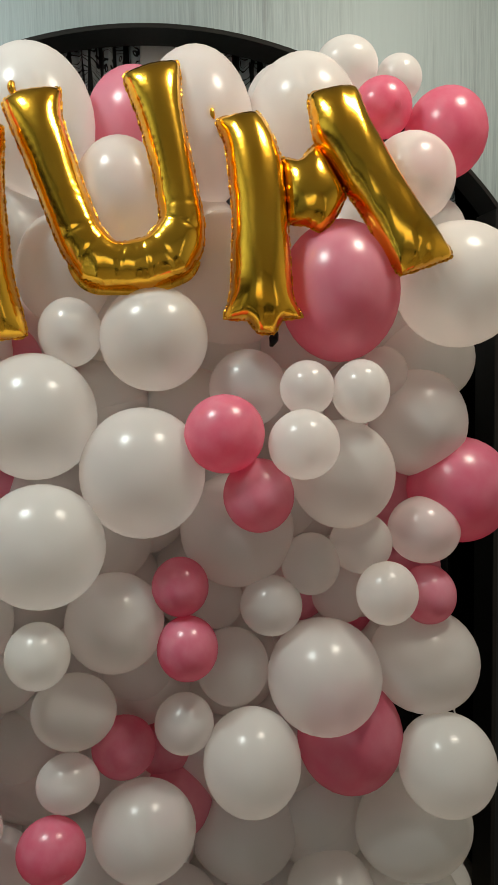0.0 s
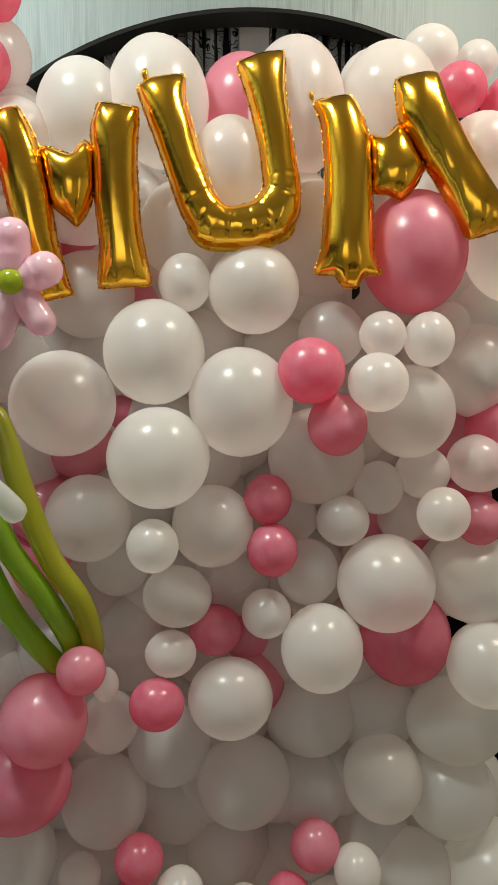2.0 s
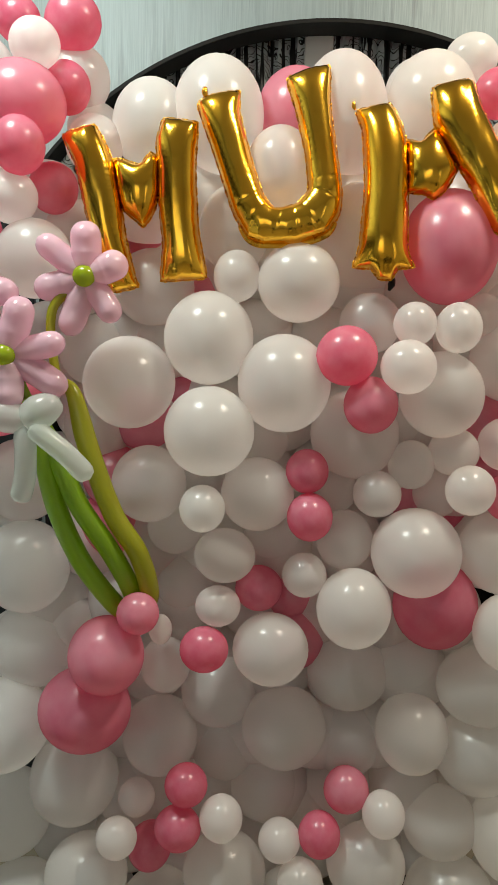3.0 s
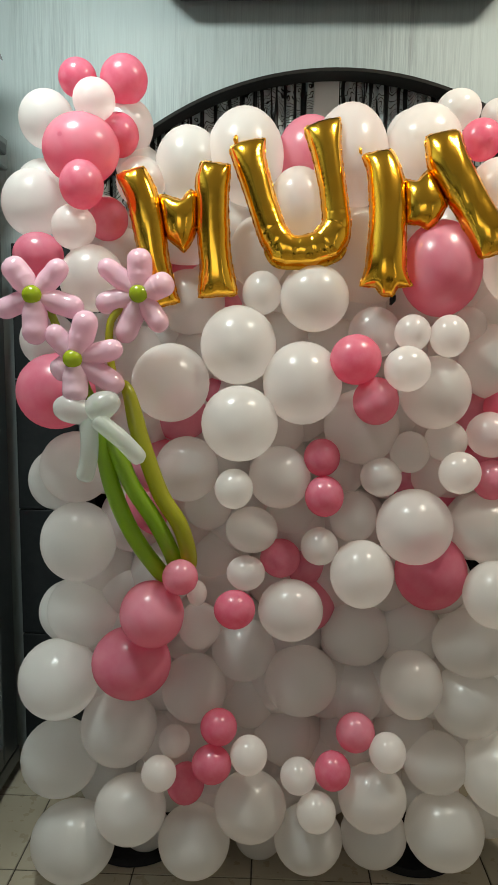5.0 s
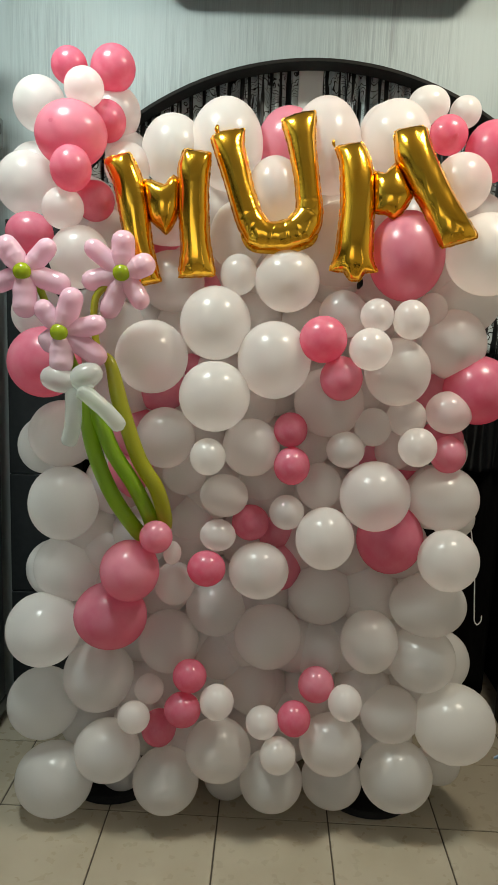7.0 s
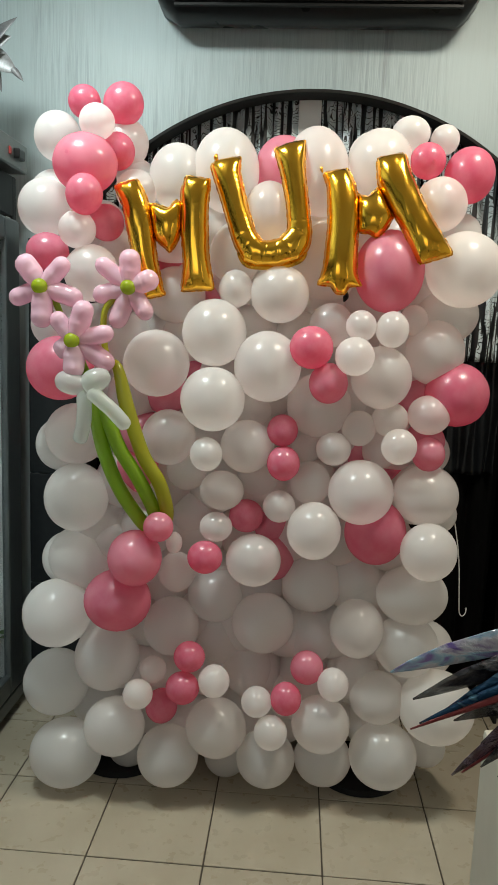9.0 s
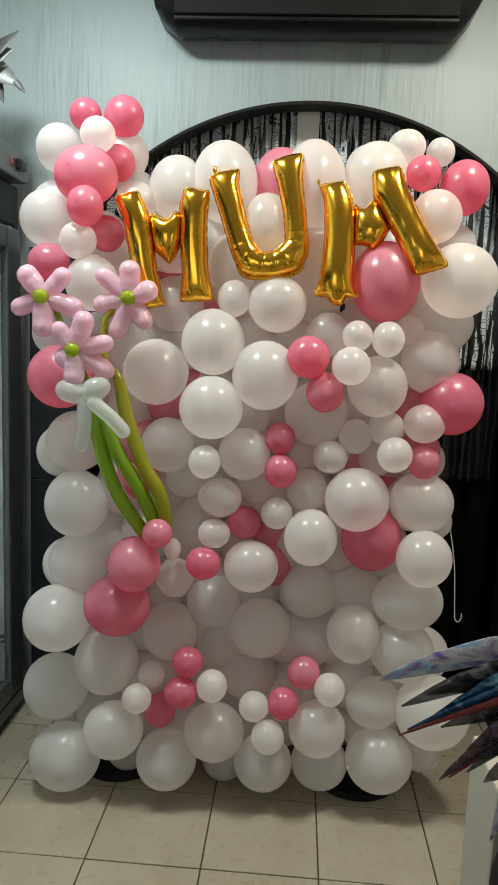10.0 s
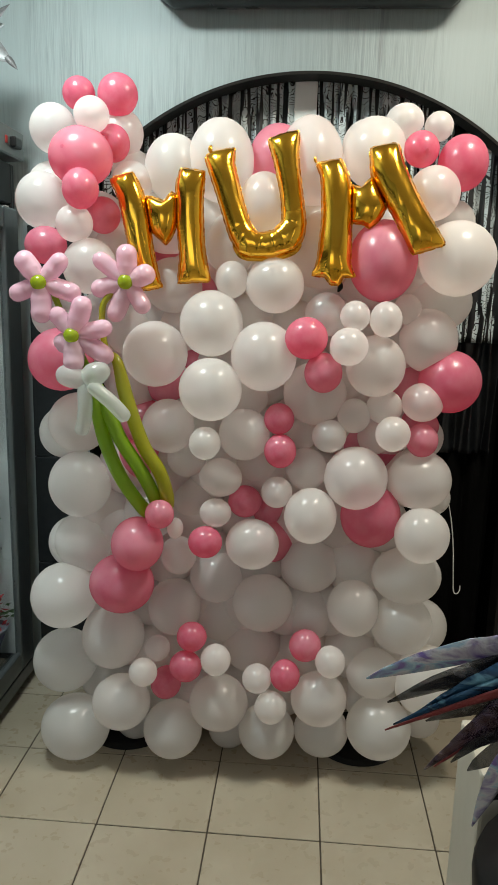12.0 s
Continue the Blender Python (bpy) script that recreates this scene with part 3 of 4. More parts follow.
# ---- lamps on the ceiling ----
for x, y in ((-0.68, -0.60), (0.97, -0.52)):
    lamp = tagged(empty("ceiling_light", x, y, CEILING), "square white ceiling panel light", "ceiling light", "ceiling lights")
    bm = bmesh.new()
    for dx, dy, sx, sy in ((0.235, 0, 0.03, 0.50), (-0.235, 0, 0.03, 0.50), (0, 0.235, 0.44, 0.03), (0, -0.235, 0.44, 0.03)):
        bmesh.ops.create_cube(bm, size=1, matrix=Matrix.Translation((x + dx, y + dy, CEILING - 0.012)) @ Matrix.Diagonal((sx, sy, 0.024, 1)))
    under(part("frame", bm, INNER), lamp)
    under(part("diffuser", box(x - 0.218, x + 0.218, y - 0.218, y + 0.218, CEILING - 0.012, CEILING - 0.002), DIFFUSER), lamp)

# ---- balloon wall ----


def round_balloon(squash, neck):
    """A unit balloon: a fuller front, a tapering back with its neck."""
    bm = bmesh.new()
    bmesh.ops.create_uvsphere(bm, u_segments=36, v_segments=22, radius=1.0, matrix=Matrix.Rotation(radians(-90), 4, "X"))
    for v in bm.verts:
        x, y, z = v.co
        t = max(0.0, y)
        s = 1 - neck * t * t
        v.co = (x * s, y * (1 + 0.22 * t * t) * squash, z * s)
    return bm


BODIES = {m.name: [mesh_of("balloon", round_balloon(q, k), m) for q, k in ((1.0, 0.10), (0.95, 0.16), (1.05, 0.13))] for m in (WHITE, PINK)}
KNOT = tube([(0, -0.04, 0), (0, 0.05, 0), (0, 0.09, 0), (0, 0.15, 0), (0, 0.20, 0)], [0.10, 0.05, 0.075, 0.05, 0.08], 8)
KNOTS = {m.name: mesh_of("knot", b, m) for m, b in ((WHITE, KNOT.copy()), (PINK, KNOT))}
made = 0


def balloon(mat, x, y, z, a, b, colour):
    global made
    ob = new("balloon", BODIES[mat.name][made % 3])
    ob.matrix_basis = Matrix.LocRotScale((x, y, z), Euler((radians((made * 37) % 11 - 5), 0, radians((made * 53) % 13 - 6))), (a, (a + b) / 2, b))
    made += 1
    knot = new("knot", KNOTS[mat.name])
    knot.parent, knot.location = ob, (0, 1.18, 0)
    size = "small" if a < 0.058 else "large" if a > 0.094 else "medium"
    where = "near the floor" if z < 0.5 else "in the upper part" if z > 1.75 else "in the middle"
    tagged(ob, f"{size} {colour} latex balloon {where} of the wall", "balloon", "balloons of the wall")
    return ob


def dense_tip(ob, across, up, size):
    """The darker unstretched crown of a balloon, where the rubber stays thick."""
    bm = bmesh.new()
    bmesh.ops.create_uvsphere(bm, u_segments=16, v_segments=8, radius=size)
    for v in bm.verts:
        x, z = v.co.x + across, v.co.z + up
        v.co = (x, -math.sqrt(max(0.0, 1 - x * x - z * z)) + 0.03 * v.co.y, z)
    cap = part("crown", bm, TIP, ob, "darker dense rubber spot", smooth=True)
    return cap


def white(x, y, z, a, b):
    return balloon(WHITE, x, y, z, a, b, "white")


def pink(x, y, z, a, b):
    return balloon(PINK, x, y, z, a, b, "rose pink")


pink(-0.456, 0.040, 2.122, 0.047, 0.047)
pink(-0.343, 0.050, 2.121, 0.059, 0.060)
white(-0.399, -0.030, 2.048, 0.050, 0.050)
white(-0.539, 0.050, 2.027, 0.068, 0.072)
white(-0.350, 0.100, 2.024, 0.071, 0.074)
pink(-0.351, 0.020, 1.982, 0.049, 0.053)
dense_tip(pink(-0.432, -0.030, 1.935, 0.092, 0.084), -0.3, 0.1, 0.07)
white(-0.305, 0.060, 1.880, 0.062, 0.062)
white(-0.321, 0.130, 1.931, 0.061, 0.058)
white(-0.559, 0.090, 1.871, 0.075, 0.072)
white(-0.566, 0.020, 1.819, 0.080, 0.084)
pink(-0.414, -0.100, 1.838, 0.051, 0.056)
white(-0.443, -0.070, 1.747, 0.053, 0.053)
pink(-0.378, 0.000, 1.778, 0.052, 0.053)
pink(-0.546, -0.020, 1.688, 0.062, 0.055)
white(-0.406, -0.050, 1.629, 0.079, 0.081)
white(-0.350, 0.090, 1.694, 0.079, 0.079)
white(-0.561, 0.090, 1.481, 0.074, 0.074)
pink(-0.516, 0.000, 1.350, 0.100, 0.097)
white(-0.321, 0.070, 1.443, 0.074, 0.080)
white(-0.219, -0.017, 1.377, 0.098, 0.099)
white(-0.313, 0.090, 1.270, 0.079, 0.086)
pink(-0.208, 0.090, 1.290, 0.078, 0.075)
pink(-0.273, 0.080, 1.152, 0.076, 0.073)
pink(-0.285, 0.090, 1.035, 0.083, 0.080)
white(-0.178, -0.020, 1.158, 0.081, 0.084)
white(-0.551, 0.120, 1.099, 0.081, 0.086)
white(-0.487, 0.070, 1.142, 0.097, 0.097)
white(-0.476, 0.037, 0.946, 0.101, 0.108)
white(-0.376, 0.080, 0.799, 0.065, 0.068)
white(-0.470, 0.070, 0.742, 0.104, 0.101)
white(-0.524, 0.120, 0.718, 0.090, 0.090)
white(-0.522, -0.016, 0.582, 0.106, 0.106)
white(-0.537, 0.024, 0.330, 0.106, 0.106)
white(-0.492, -0.022, 0.112, 0.115, 0.109)
white(-0.370, 0.024, 0.429, 0.104, 0.107)
white(-0.327, -0.048, 0.231, 0.096, 0.090)
white(-0.237, -0.122, 0.384, 0.045, 0.045)
white(-0.209, -0.036, 0.424, 0.042, 0.042)
pink(-0.085, -0.109, 0.508, 0.047, 0.046)
pink(-0.102, -0.121, 0.413, 0.051, 0.049)
pink(-0.177, -0.050, 0.312, 0.050, 0.053)
white(-0.007, -0.124, 0.443, 0.047, 0.049)
white(-0.004, -0.044, 0.249, 0.096, 0.093)
white(-0.155, -0.040, 0.140, 0.097, 0.094)
white(0.019, 0.090, 0.076, 0.072, 0.072)
white(-0.313, 0.100, 0.072, 0.069, 0.066)
white(0.121, -0.080, 0.363, 0.047, 0.046)
pink(0.210, -0.077, 0.378, 0.047, 0.050)
pink(0.270, -0.043, 0.467, 0.051, 0.052)
white(0.350, -0.079, 0.435, 0.047, 0.050)
white(0.168, -0.106, 0.280, 0.051, 0.051)
white(0.321, -0.041, 0.283, 0.090, 0.089)
white(0.155, -0.017, 0.141, 0.093, 0.088)
white(0.337, 0.016, 0.135, 0.091, 0.086)
white(0.522, -0.014, 0.178, 0.106, 0.104)
white(0.497, 0.014, 0.356, 0.087, 0.081)
white(0.676, -0.016, 0.353, 0.117, 0.113)
white(0.678, 0.120, 0.137, 0.069, 0.066)
white(0.577, 0.024, 0.530, 0.099, 0.096)
white(0.652, 0.120, 0.481, 0.093, 0.094)
white(0.581, 0.014, 0.699, 0.110, 0.091)
white(0.418, -0.004, 0.588, 0.082, 0.091)
white(0.604, -0.077, 0.864, 0.082, 0.085)
pink(0.455, -0.005, 0.896, 0.093, 0.099)
white(0.401, -0.040, 1.024, 0.096, 0.096)
white(0.268, -0.079, 0.910, 0.079, 0.085)
white(0.093, -0.058, 0.804, 0.083, 0.079)
pink(0.154, 0.070, 0.781, 0.064, 0.077)
pink(0.065, -0.028, 0.931, 0.052, 0.050)
pink(0.137, 0.080, 0.879, 0.061, 0.061)
white(0.163, -0.047, 0.970, 0.048, 0.048)
white(-0.022, -0.066, 0.902, 0.049, 0.044)
dense_tip(pink(-0.048, -0.101, 0.818, 0.052, 0.049), 0.35, -0.28, 0.1)
white(-0.146, -0.004, 0.735, 0.057, 0.062)
white(-0.145, -0.076, 0.849, 0.025, 0.033)
pink(-0.176, -0.166, 0.920, 0.043, 0.043)
pink(-0.250, -0.134, 0.814, 0.079, 0.082)
pink(-0.314, -0.074, 0.659, 0.102, 0.093)
white(-0.009, -0.053, 1.011, 0.066, 0.059)
white(-0.052, -0.111, 1.127, 0.047, 0.049)
white(0.059, -0.042, 1.145, 0.078, 0.079)
white(-0.041, -0.088, 1.284, 0.093, 0.093)
white(-0.049, -0.021, 1.473, 0.094, 0.098)
white(0.111, -0.049, 1.382, 0.097, 0.102)
pink(0.234, -0.099, 1.442, 0.061, 0.060)
pink(0.287, -0.083, 1.343, 0.055, 0.058)
white(0.355, -0.107, 1.422, 0.055, 0.054)
white(0.441, -0.024, 1.362, 0.088, 0.091)
white(0.371, -0.068, 1.507, 0.043, 0.044)
white(0.458, -0.071, 1.500, 0.046, 0.051)
white(0.529, 0.016, 1.529, 0.041, 0.045)
white(0.600, 0.040, 1.439, 0.087, 0.097)
pink(0.668, 0.014, 1.319, 0.093, 0.094)
pink(0.584, 0.100, 1.287, 0.082, 0.075)
white(0.586, -0.021, 1.259, 0.062, 0.058)
white(0.476, -0.012, 1.240, 0.054, 0.052)
white(0.498, -0.078, 1.170, 0.051, 0.052)
pink(0.592, -0.025, 1.145, 0.048, 0.051)
pink(0.596, 0.080, 1.170, 0.063, 0.056)
white(0.631, 0.120, 1.127, 0.053, 0.064)
white(0.599, 0.008, 1.015, 0.097, 0.092)
white(0.652, 0.100, 0.936, 0.065, 0.061)
white(0.387, -0.013, 1.210, 0.050, 0.053)
white(0.461, 0.057, 1.136, 0.055, 0.056)
white(0.315, -0.025, 1.147, 0.052, 0.050)
white(0.267, 0.016, 1.270, 0.096, 0.097)
pink(0.163, -0.055, 1.199, 0.045, 0.047)
pink(0.170, -0.075, 1.105, 0.048, 0.051)
white(0.252, 0.007, 1.035, 0.062, 0.067)
white(0.236, 0.070, 1.133, 0.047, 0.050)
white(0.095, 0.070, 1.027, 0.066, 0.066)
white(0.052, 0.080, 1.253, 0.075, 0.075)
white(-0.127, 0.024, 1.052, 0.062, 0.062)
white(-0.112, 0.080, 0.903, 0.067, 0.074)
white(0.137, -0.019, 1.590, 0.085, 0.083)
white(0.008, -0.006, 1.602, 0.049, 0.054)
white(-0.003, 0.090, 1.706, 0.079, 0.100)
white(0.095, 0.030, 1.822, 0.074, 0.090)
white(-0.042, 0.100, 1.951, 0.099, 0.122)
white(-0.186, 0.100, 1.929, 0.087, 0.099)
pink(0.127, 0.157, 1.968, 0.089, 0.104)
white(0.226, 0.100, 1.948, 0.098, 0.134)
white(0.413, 0.090, 1.977, 0.093, 0.101)
white(0.391, 0.130, 2.005, 0.072, 0.075)
white(0.496, 0.104, 2.069, 0.056, 0.049)
white(0.598, 0.116, 2.058, 0.042, 0.042)
dense_tip(pink(0.542, 0.049, 1.981, 0.051, 0.051), 0.12, -0.25, 0.13)
pink(0.666, 0.068, 1.948, 0.071, 0.079)
white(0.582, 0.021, 1.857, 0.074, 0.076)
white(0.659, 0.001, 1.676, 0.109, 0.107)
dense_tip(pink(0.447, 0.003, 1.665, 0.100, 0.117), 0.2, -0.6, 0.07)
white(0.634, 0.100, 1.553, 0.098, 0.088)
white(0.659, 0.120, 1.787, 0.067, 0.067)
white(-0.199, 0.090, 1.748, 0.079, 0.079)
pink(-0.207, 0.120, 1.664, 0.062, 0.062)
white(-0.179, 0.070, 1.582, 0.091, 0.085)
pink(-0.068, 0.120, 1.593, 0.062, 0.062)
white(0.267, 0.100, 1.694, 0.116, 0.122)
white(0.291, 0.014, 1.508, 0.065, 0.065)
white(0.209, 0.110, 1.470, 0.078, 0.078)
white(0.277, 0.070, 0.701, 0.097, 0.094)
white(0.127, 0.024, 0.576, 0.099, 0.096)
white(-0.029, 0.070, 0.644, 0.090, 0.090)
white(-0.163, 0.024, 0.546, 0.088, 0.093)
white(0.279, 0.080, 0.521, 0.086, 0.091)
white(0.411, 0.090, 0.716, 0.085, 0.085)
white(0.082, 0.080, 0.395, 0.087, 0.087)
white(-0.014, 0.090, 0.485, 0.083, 0.083)
white(-0.099, 0.080, 0.175, 0.093, 0.093)
white(0.422, 0.090, 0.396, 0.087, 0.087)
white(-0.471, 0.120, 0.578, 0.092, 0.092)
white(-0.242, 0.100, 0.352, 0.093, 0.093)
white(0.222, 0.090, 0.314, 0.084, 0.084)
white(-0.449, 0.110, 1.391, 0.079, 0.079)
white(0.371, 0.120, 1.309, 0.079, 0.079)
pink(0.390, 0.120, 1.131, 0.064, 0.064)
pink(0.501, 0.130, 1.075, 0.049, 0.049)
white(-0.163, 0.120, 1.449, 0.079, 0.079)
white(0.050, 0.120, 1.488, 0.078, 0.078)
pink(-0.137, 0.120, 1.339, 0.055, 0.055)
white(-0.144, 0.140, 1.173, 0.081, 0.081)


# the rear layer, staggered row by row
for j in range(11):
    for i in range(7):
        x, z = -0.42 + 0.155 * i + (0.07 if j % 2 else 0.0), 0.22 + 0.155 * j
        if x < 0.60:
            white(x + 0.012 * math.sin(7 * i + 3 * j), (0.115 if z < 1.1 else 0.14) + 0.01 * math.cos(5 * i + j), z, 0.092 + 0.006 * math.sin(i * j), 0.095)

# an unseen second course behind it, by the stand, added to brighten the gaps
for j in range(10):
    for i in range(6):
        white(-0.36 + 0.165 * i + (0.05 if j % 2 else 0.0) + 0.010 * math.cos(3 * i + j), 0.265 + 0.012 * math.sin(4 * i + j), 0.20 + 0.165 * j, 0.096, 0.098)

# the black stand behind the balloons: a frame on two half-round feet
stand = tagged(empty("backdrop_stand", 0.1, 0.2, 0), "black backdrop stand with flat rounded feet", "stand")
for x in (-0.35, 0.47):
    bm = bmesh.new()
    bmesh.ops.create_cone(bm, cap_ends=True, segments=40, radius1=0.15, radius2=0.145, depth=0.02, matrix=Matrix.Translation((x, 0.17, 0.012)))
    under(part("foot", bm, BLACK, smooth=False), stand)
    under(part("post", tube([(x, 0.34, 0.02), (x, 0.34, 1.95)], [0.014, 0.014]), BLACK), stand)
for z in (0.35, 1.2, 1.93):
    under(part("crossbar", tube([(-0.40, 0.34, z), (0.52, 0.34, z)], [0.010, 0.010]), BLACK), stand)

# ---- gold foil letters ----


def membrane(outline, puff, fan=None):
    """One cushion of foil: the sheet bulges like a membrane held at the outline and crimps right at the seam."""
    step = 0.0030
    pts = [Vector(p) for p in outline]
    soft = []
    for i, p in enumerate(pts):
        q, r = pts[i - 1], pts[(i + 1) % len(pts)]
        soft += [p.lerp(q, 0.22), p.lerp(q, 0.08).lerp(p.lerp(r, 0.08), 0.5), p.lerp(r, 0.22)]
    seg = []
    for i, p in enumerate(soft):
        q = soft[(i + 1) % len(soft)]
        n = max(1, round((q - p).length / 0.003))
        seg += [p.lerp(q, k / n) for k in range(n)]
    edge = np.array([(p.x, p.y) for p in seg])
    x0, z0 = edge.min(0) - 2 * step
    nx, nz = (np.ceil((edge.max(0) - edge.min(0)) / step) + 5).astype(int)
    gx, gz = np.meshgrid(x0 + step * np.arange(nx), z0 + step * np.arange(nz), indexing="ij")
    inside = np.zeros(gx.shape, bool)
    for (ax, az), (bx, bz) in zip(edge, np.roll(edge, -1, 0)):
        if az != bz:
            inside ^= ((az > gz) != (bz > gz)) & (gx < (bx - ax) * (gz - az) / (bz - az) + ax)
    u = np.zeros(gx.shape)
    for _ in range(1500):
        u = np.where(inside, 0.25 * (np.roll(u, 1, 0) + np.roll(u, -1, 0) + np.roll(u, 1, 1) + np.roll(u, -1, 1) + step * step), 0.0)
    flat = np.stack([gx.ravel(), gz.ravel()], 1)
    gap = np.sqrt(((flat[:, None, :] - edge[None, :, :]) ** 2).sum(2))
    near, dist = gap.argmin(1), gap.min(1)
    quads = inside[:-1, :-1] & inside[1:, :-1] & inside[:-1, 1:] & inside[1:, 1:]
    count = np.zeros((nx, nz), int)
    for a, b in ((0, 0), (1, 0), (0, 1), (1, 1)):
        count[a:nx - 1 + a, b:nz - 1 + b] += quads
    bm = bmesh.new()
    front, back, ring = {}, {}, []
    for i, j in zip(*np.nonzero(count)):
        k = i * nz + j
        s, d = near[k] * 0.003, dist[k]
        if count[i, j] < 4:
            e = edge[near[k]]
            v = bm.verts.new((e[0], 0.0010 * math.sin(s * 900), e[1]))
            front[i, j] = back[i, j] = v
            ring.append(v)
            continue
        end = min(1.0, (gz[i, j] - z0) / 0.05, (z0 + nz * step - gz[i, j]) / 0.05)
        crimp = math.exp(-d / 0.006) * (0.5 + 0.5 * math.sin(s * 6.28 / 0.0105 + 2.0 * math.sin(s * 55)))
        gather = (1 - end) * 0.07 * math.sin(gx[i, j] * 6.28 / 0.027 + 2) + 0.035 * noise.noise(Vector((gx[i, j] * 48, 5 * puff, gz[i, j] * 5)))
        h = puff * math.sqrt(2 * u[i, j]) * (1 - 0.15 * crimp - gather)
        if fan and gz[i, j] < fan[1] + 0.02:
            turn = math.atan2(gz[i, j] - fan[1], gx[i, j] - fan[0])
            h *= 1 - 0.06 * max(0.0, math.sin(turn * 13 + 0.9 * math.sin(turn * 5))) ** 10 * min(1.0, (fan[1] + 0.02 - gz[i, j]) / 0.03)
        front[i, j] = bm.verts.new((gx[i, j], -h, gz[i, j]))
        back[i, j] = bm.verts.new((gx[i, j], h, gz[i, j]))
    for i, j in zip(*np.nonzero(quads)):
        for side in (front, back):
            f = [side[c] for c in ((i, j), (i + 1, j), (i + 1, j + 1), (i, j + 1))]
            if len(set(f)) == 4 and not bm.faces.get(f):
                bm.faces.new(f if side is front else f[::-1])
    held = set(ring)
    for _ in range(2):
        bmesh.ops.smooth_vert(bm, verts=[v for v in bm.verts if v not in held], factor=0.4, use_axis_x=True, use_axis_y=True, use_axis_z=True)
    return bm, seg


def seam_strip(seg, seed):
    """The flat welded edge round a cushion, finely crimped."""
    bm = bmesh.new()
    turn = 1 if sum(a.x * b.y - b.x * a.y for a, b in zip(seg, seg[1:] + seg[:1])) > 0 else -1
    rows = []
    for i, p in enumerate(seg):
        way = (seg[(i + 2) % len(seg)] - seg[i - 2]).normalized()
        out = turn * Vector((way.y, -way.x))
        w = 0.0008 + 0.0006 * math.sin(i * 1.9) + 0.0006 * math.sin(i * 0.7 + seed)
        y = 0.0012 * math.sin(i * 2.4 + seed)
        a, b = p - out * 0.003, p + out * w
        rows.append([bm.verts.new(c) for c in ((a.x, -0.0012, a.y), (b.x, y - 0.0006, b.y), (b.x, y + 0.0006, b.y), (a.x, 0.0012, a.y))])
    for a, b in zip(rows, rows[1:] + rows[:1]):
        for k in range(4):
            bm.faces.new((a[k], a[(k + 1) % 4], b[(k + 1) % 4], b[k]))
    bmesh.ops.recalc_face_normals(bm, faces=bm.faces[:])
    return bm


def foil_letter(cushions, at, lean, label):
    letter = tagged(empty("letter_balloon", *at), label, "foil balloon", "letter balloons")
    letter.rotation_euler = [radians(a) for a in lean]
    letter.scale = (1.0, 1.0, 1.05 if lean[0] else 1.0)
    for k, (name, outline, puff, ahead, *fan) in enumerate(cushions):
        bm, seg = membrane(outline, puff, *fan)
        body = part(name, bm, GOLD, letter, smooth=True)
        body.location = (0, ahead, 0)
        part("seam", seam_strip(seg, k + len(outline)), GOLD_SEAM, body, "crimped orange-gold foil seam", smooth=True)
    return letter


foil_letter([
    ("left_leg", [(-0.150, 0.316), (-0.080, 0.337), (-0.058, 0.300), (-0.042, 0.262), (-0.030, 0.200), (-0.025, 0.165), (-0.018, 0.113), (0.002, 0.030), (0.009, 0.014), (-0.051, 0.0), (-0.075, 0.055), (-0.100, 0.151), (-0.122, 0.259)], 0.94, 0),
    ("peak", [(-0.046, 0.272), (-0.020, 0.268), (0.009, 0.258), (0.032, 0.285), (0.050, 0.270), (0.050, 0.200), (0.044, 0.177), (0.035, 0.156), (0.017, 0.132), (-0.007, 0.152), (-0.028, 0.168), (-0.036, 0.210)], 0.92, 0.004),
    ("right_leg", [(0.057, 0.348), (0.095, 0.344), (0.130, 0.340), (0.124, 0.254), (0.130, 0.131), (0.150, 0.032), (0.102, 0.029), (0.049, 0.024), (0.056, 0.101), (0.048, 0.177), (0.046, 0.260), (0.042, 0.300)], 0.94, 0)],
    (-0.199, -0.040, 1.560), (0, 0, 0), "shiny gold foil balloon shaped like a letter M")
foil_letter([("bend", [(-0.150, 0.269), (-0.122, 0.286), (-0.059, 0.296), (-0.060, 0.253), (-0.031, 0.153), (-0.008, 0.093), (0.014, 0.069), (0.056, 0.078), (0.080, 0.103), (0.073, 0.170), (0.053, 0.250), (0.029, 0.317), (0.073, 0.334), (0.121, 0.344), (0.122, 0.265), (0.140, 0.159), (0.150, 0.099), (0.146, 0.058), (0.122, 0.022), (0.059, 0.001), (-0.005, 0.0), (-0.041, 0.010), (-0.071, 0.057), (-0.109, 0.164)], 0.94, 0, (0.035, 0.115))],
    (0.071, -0.050, 1.661), (-7, 0, 0), "shiny gold foil balloon shaped like a letter U")
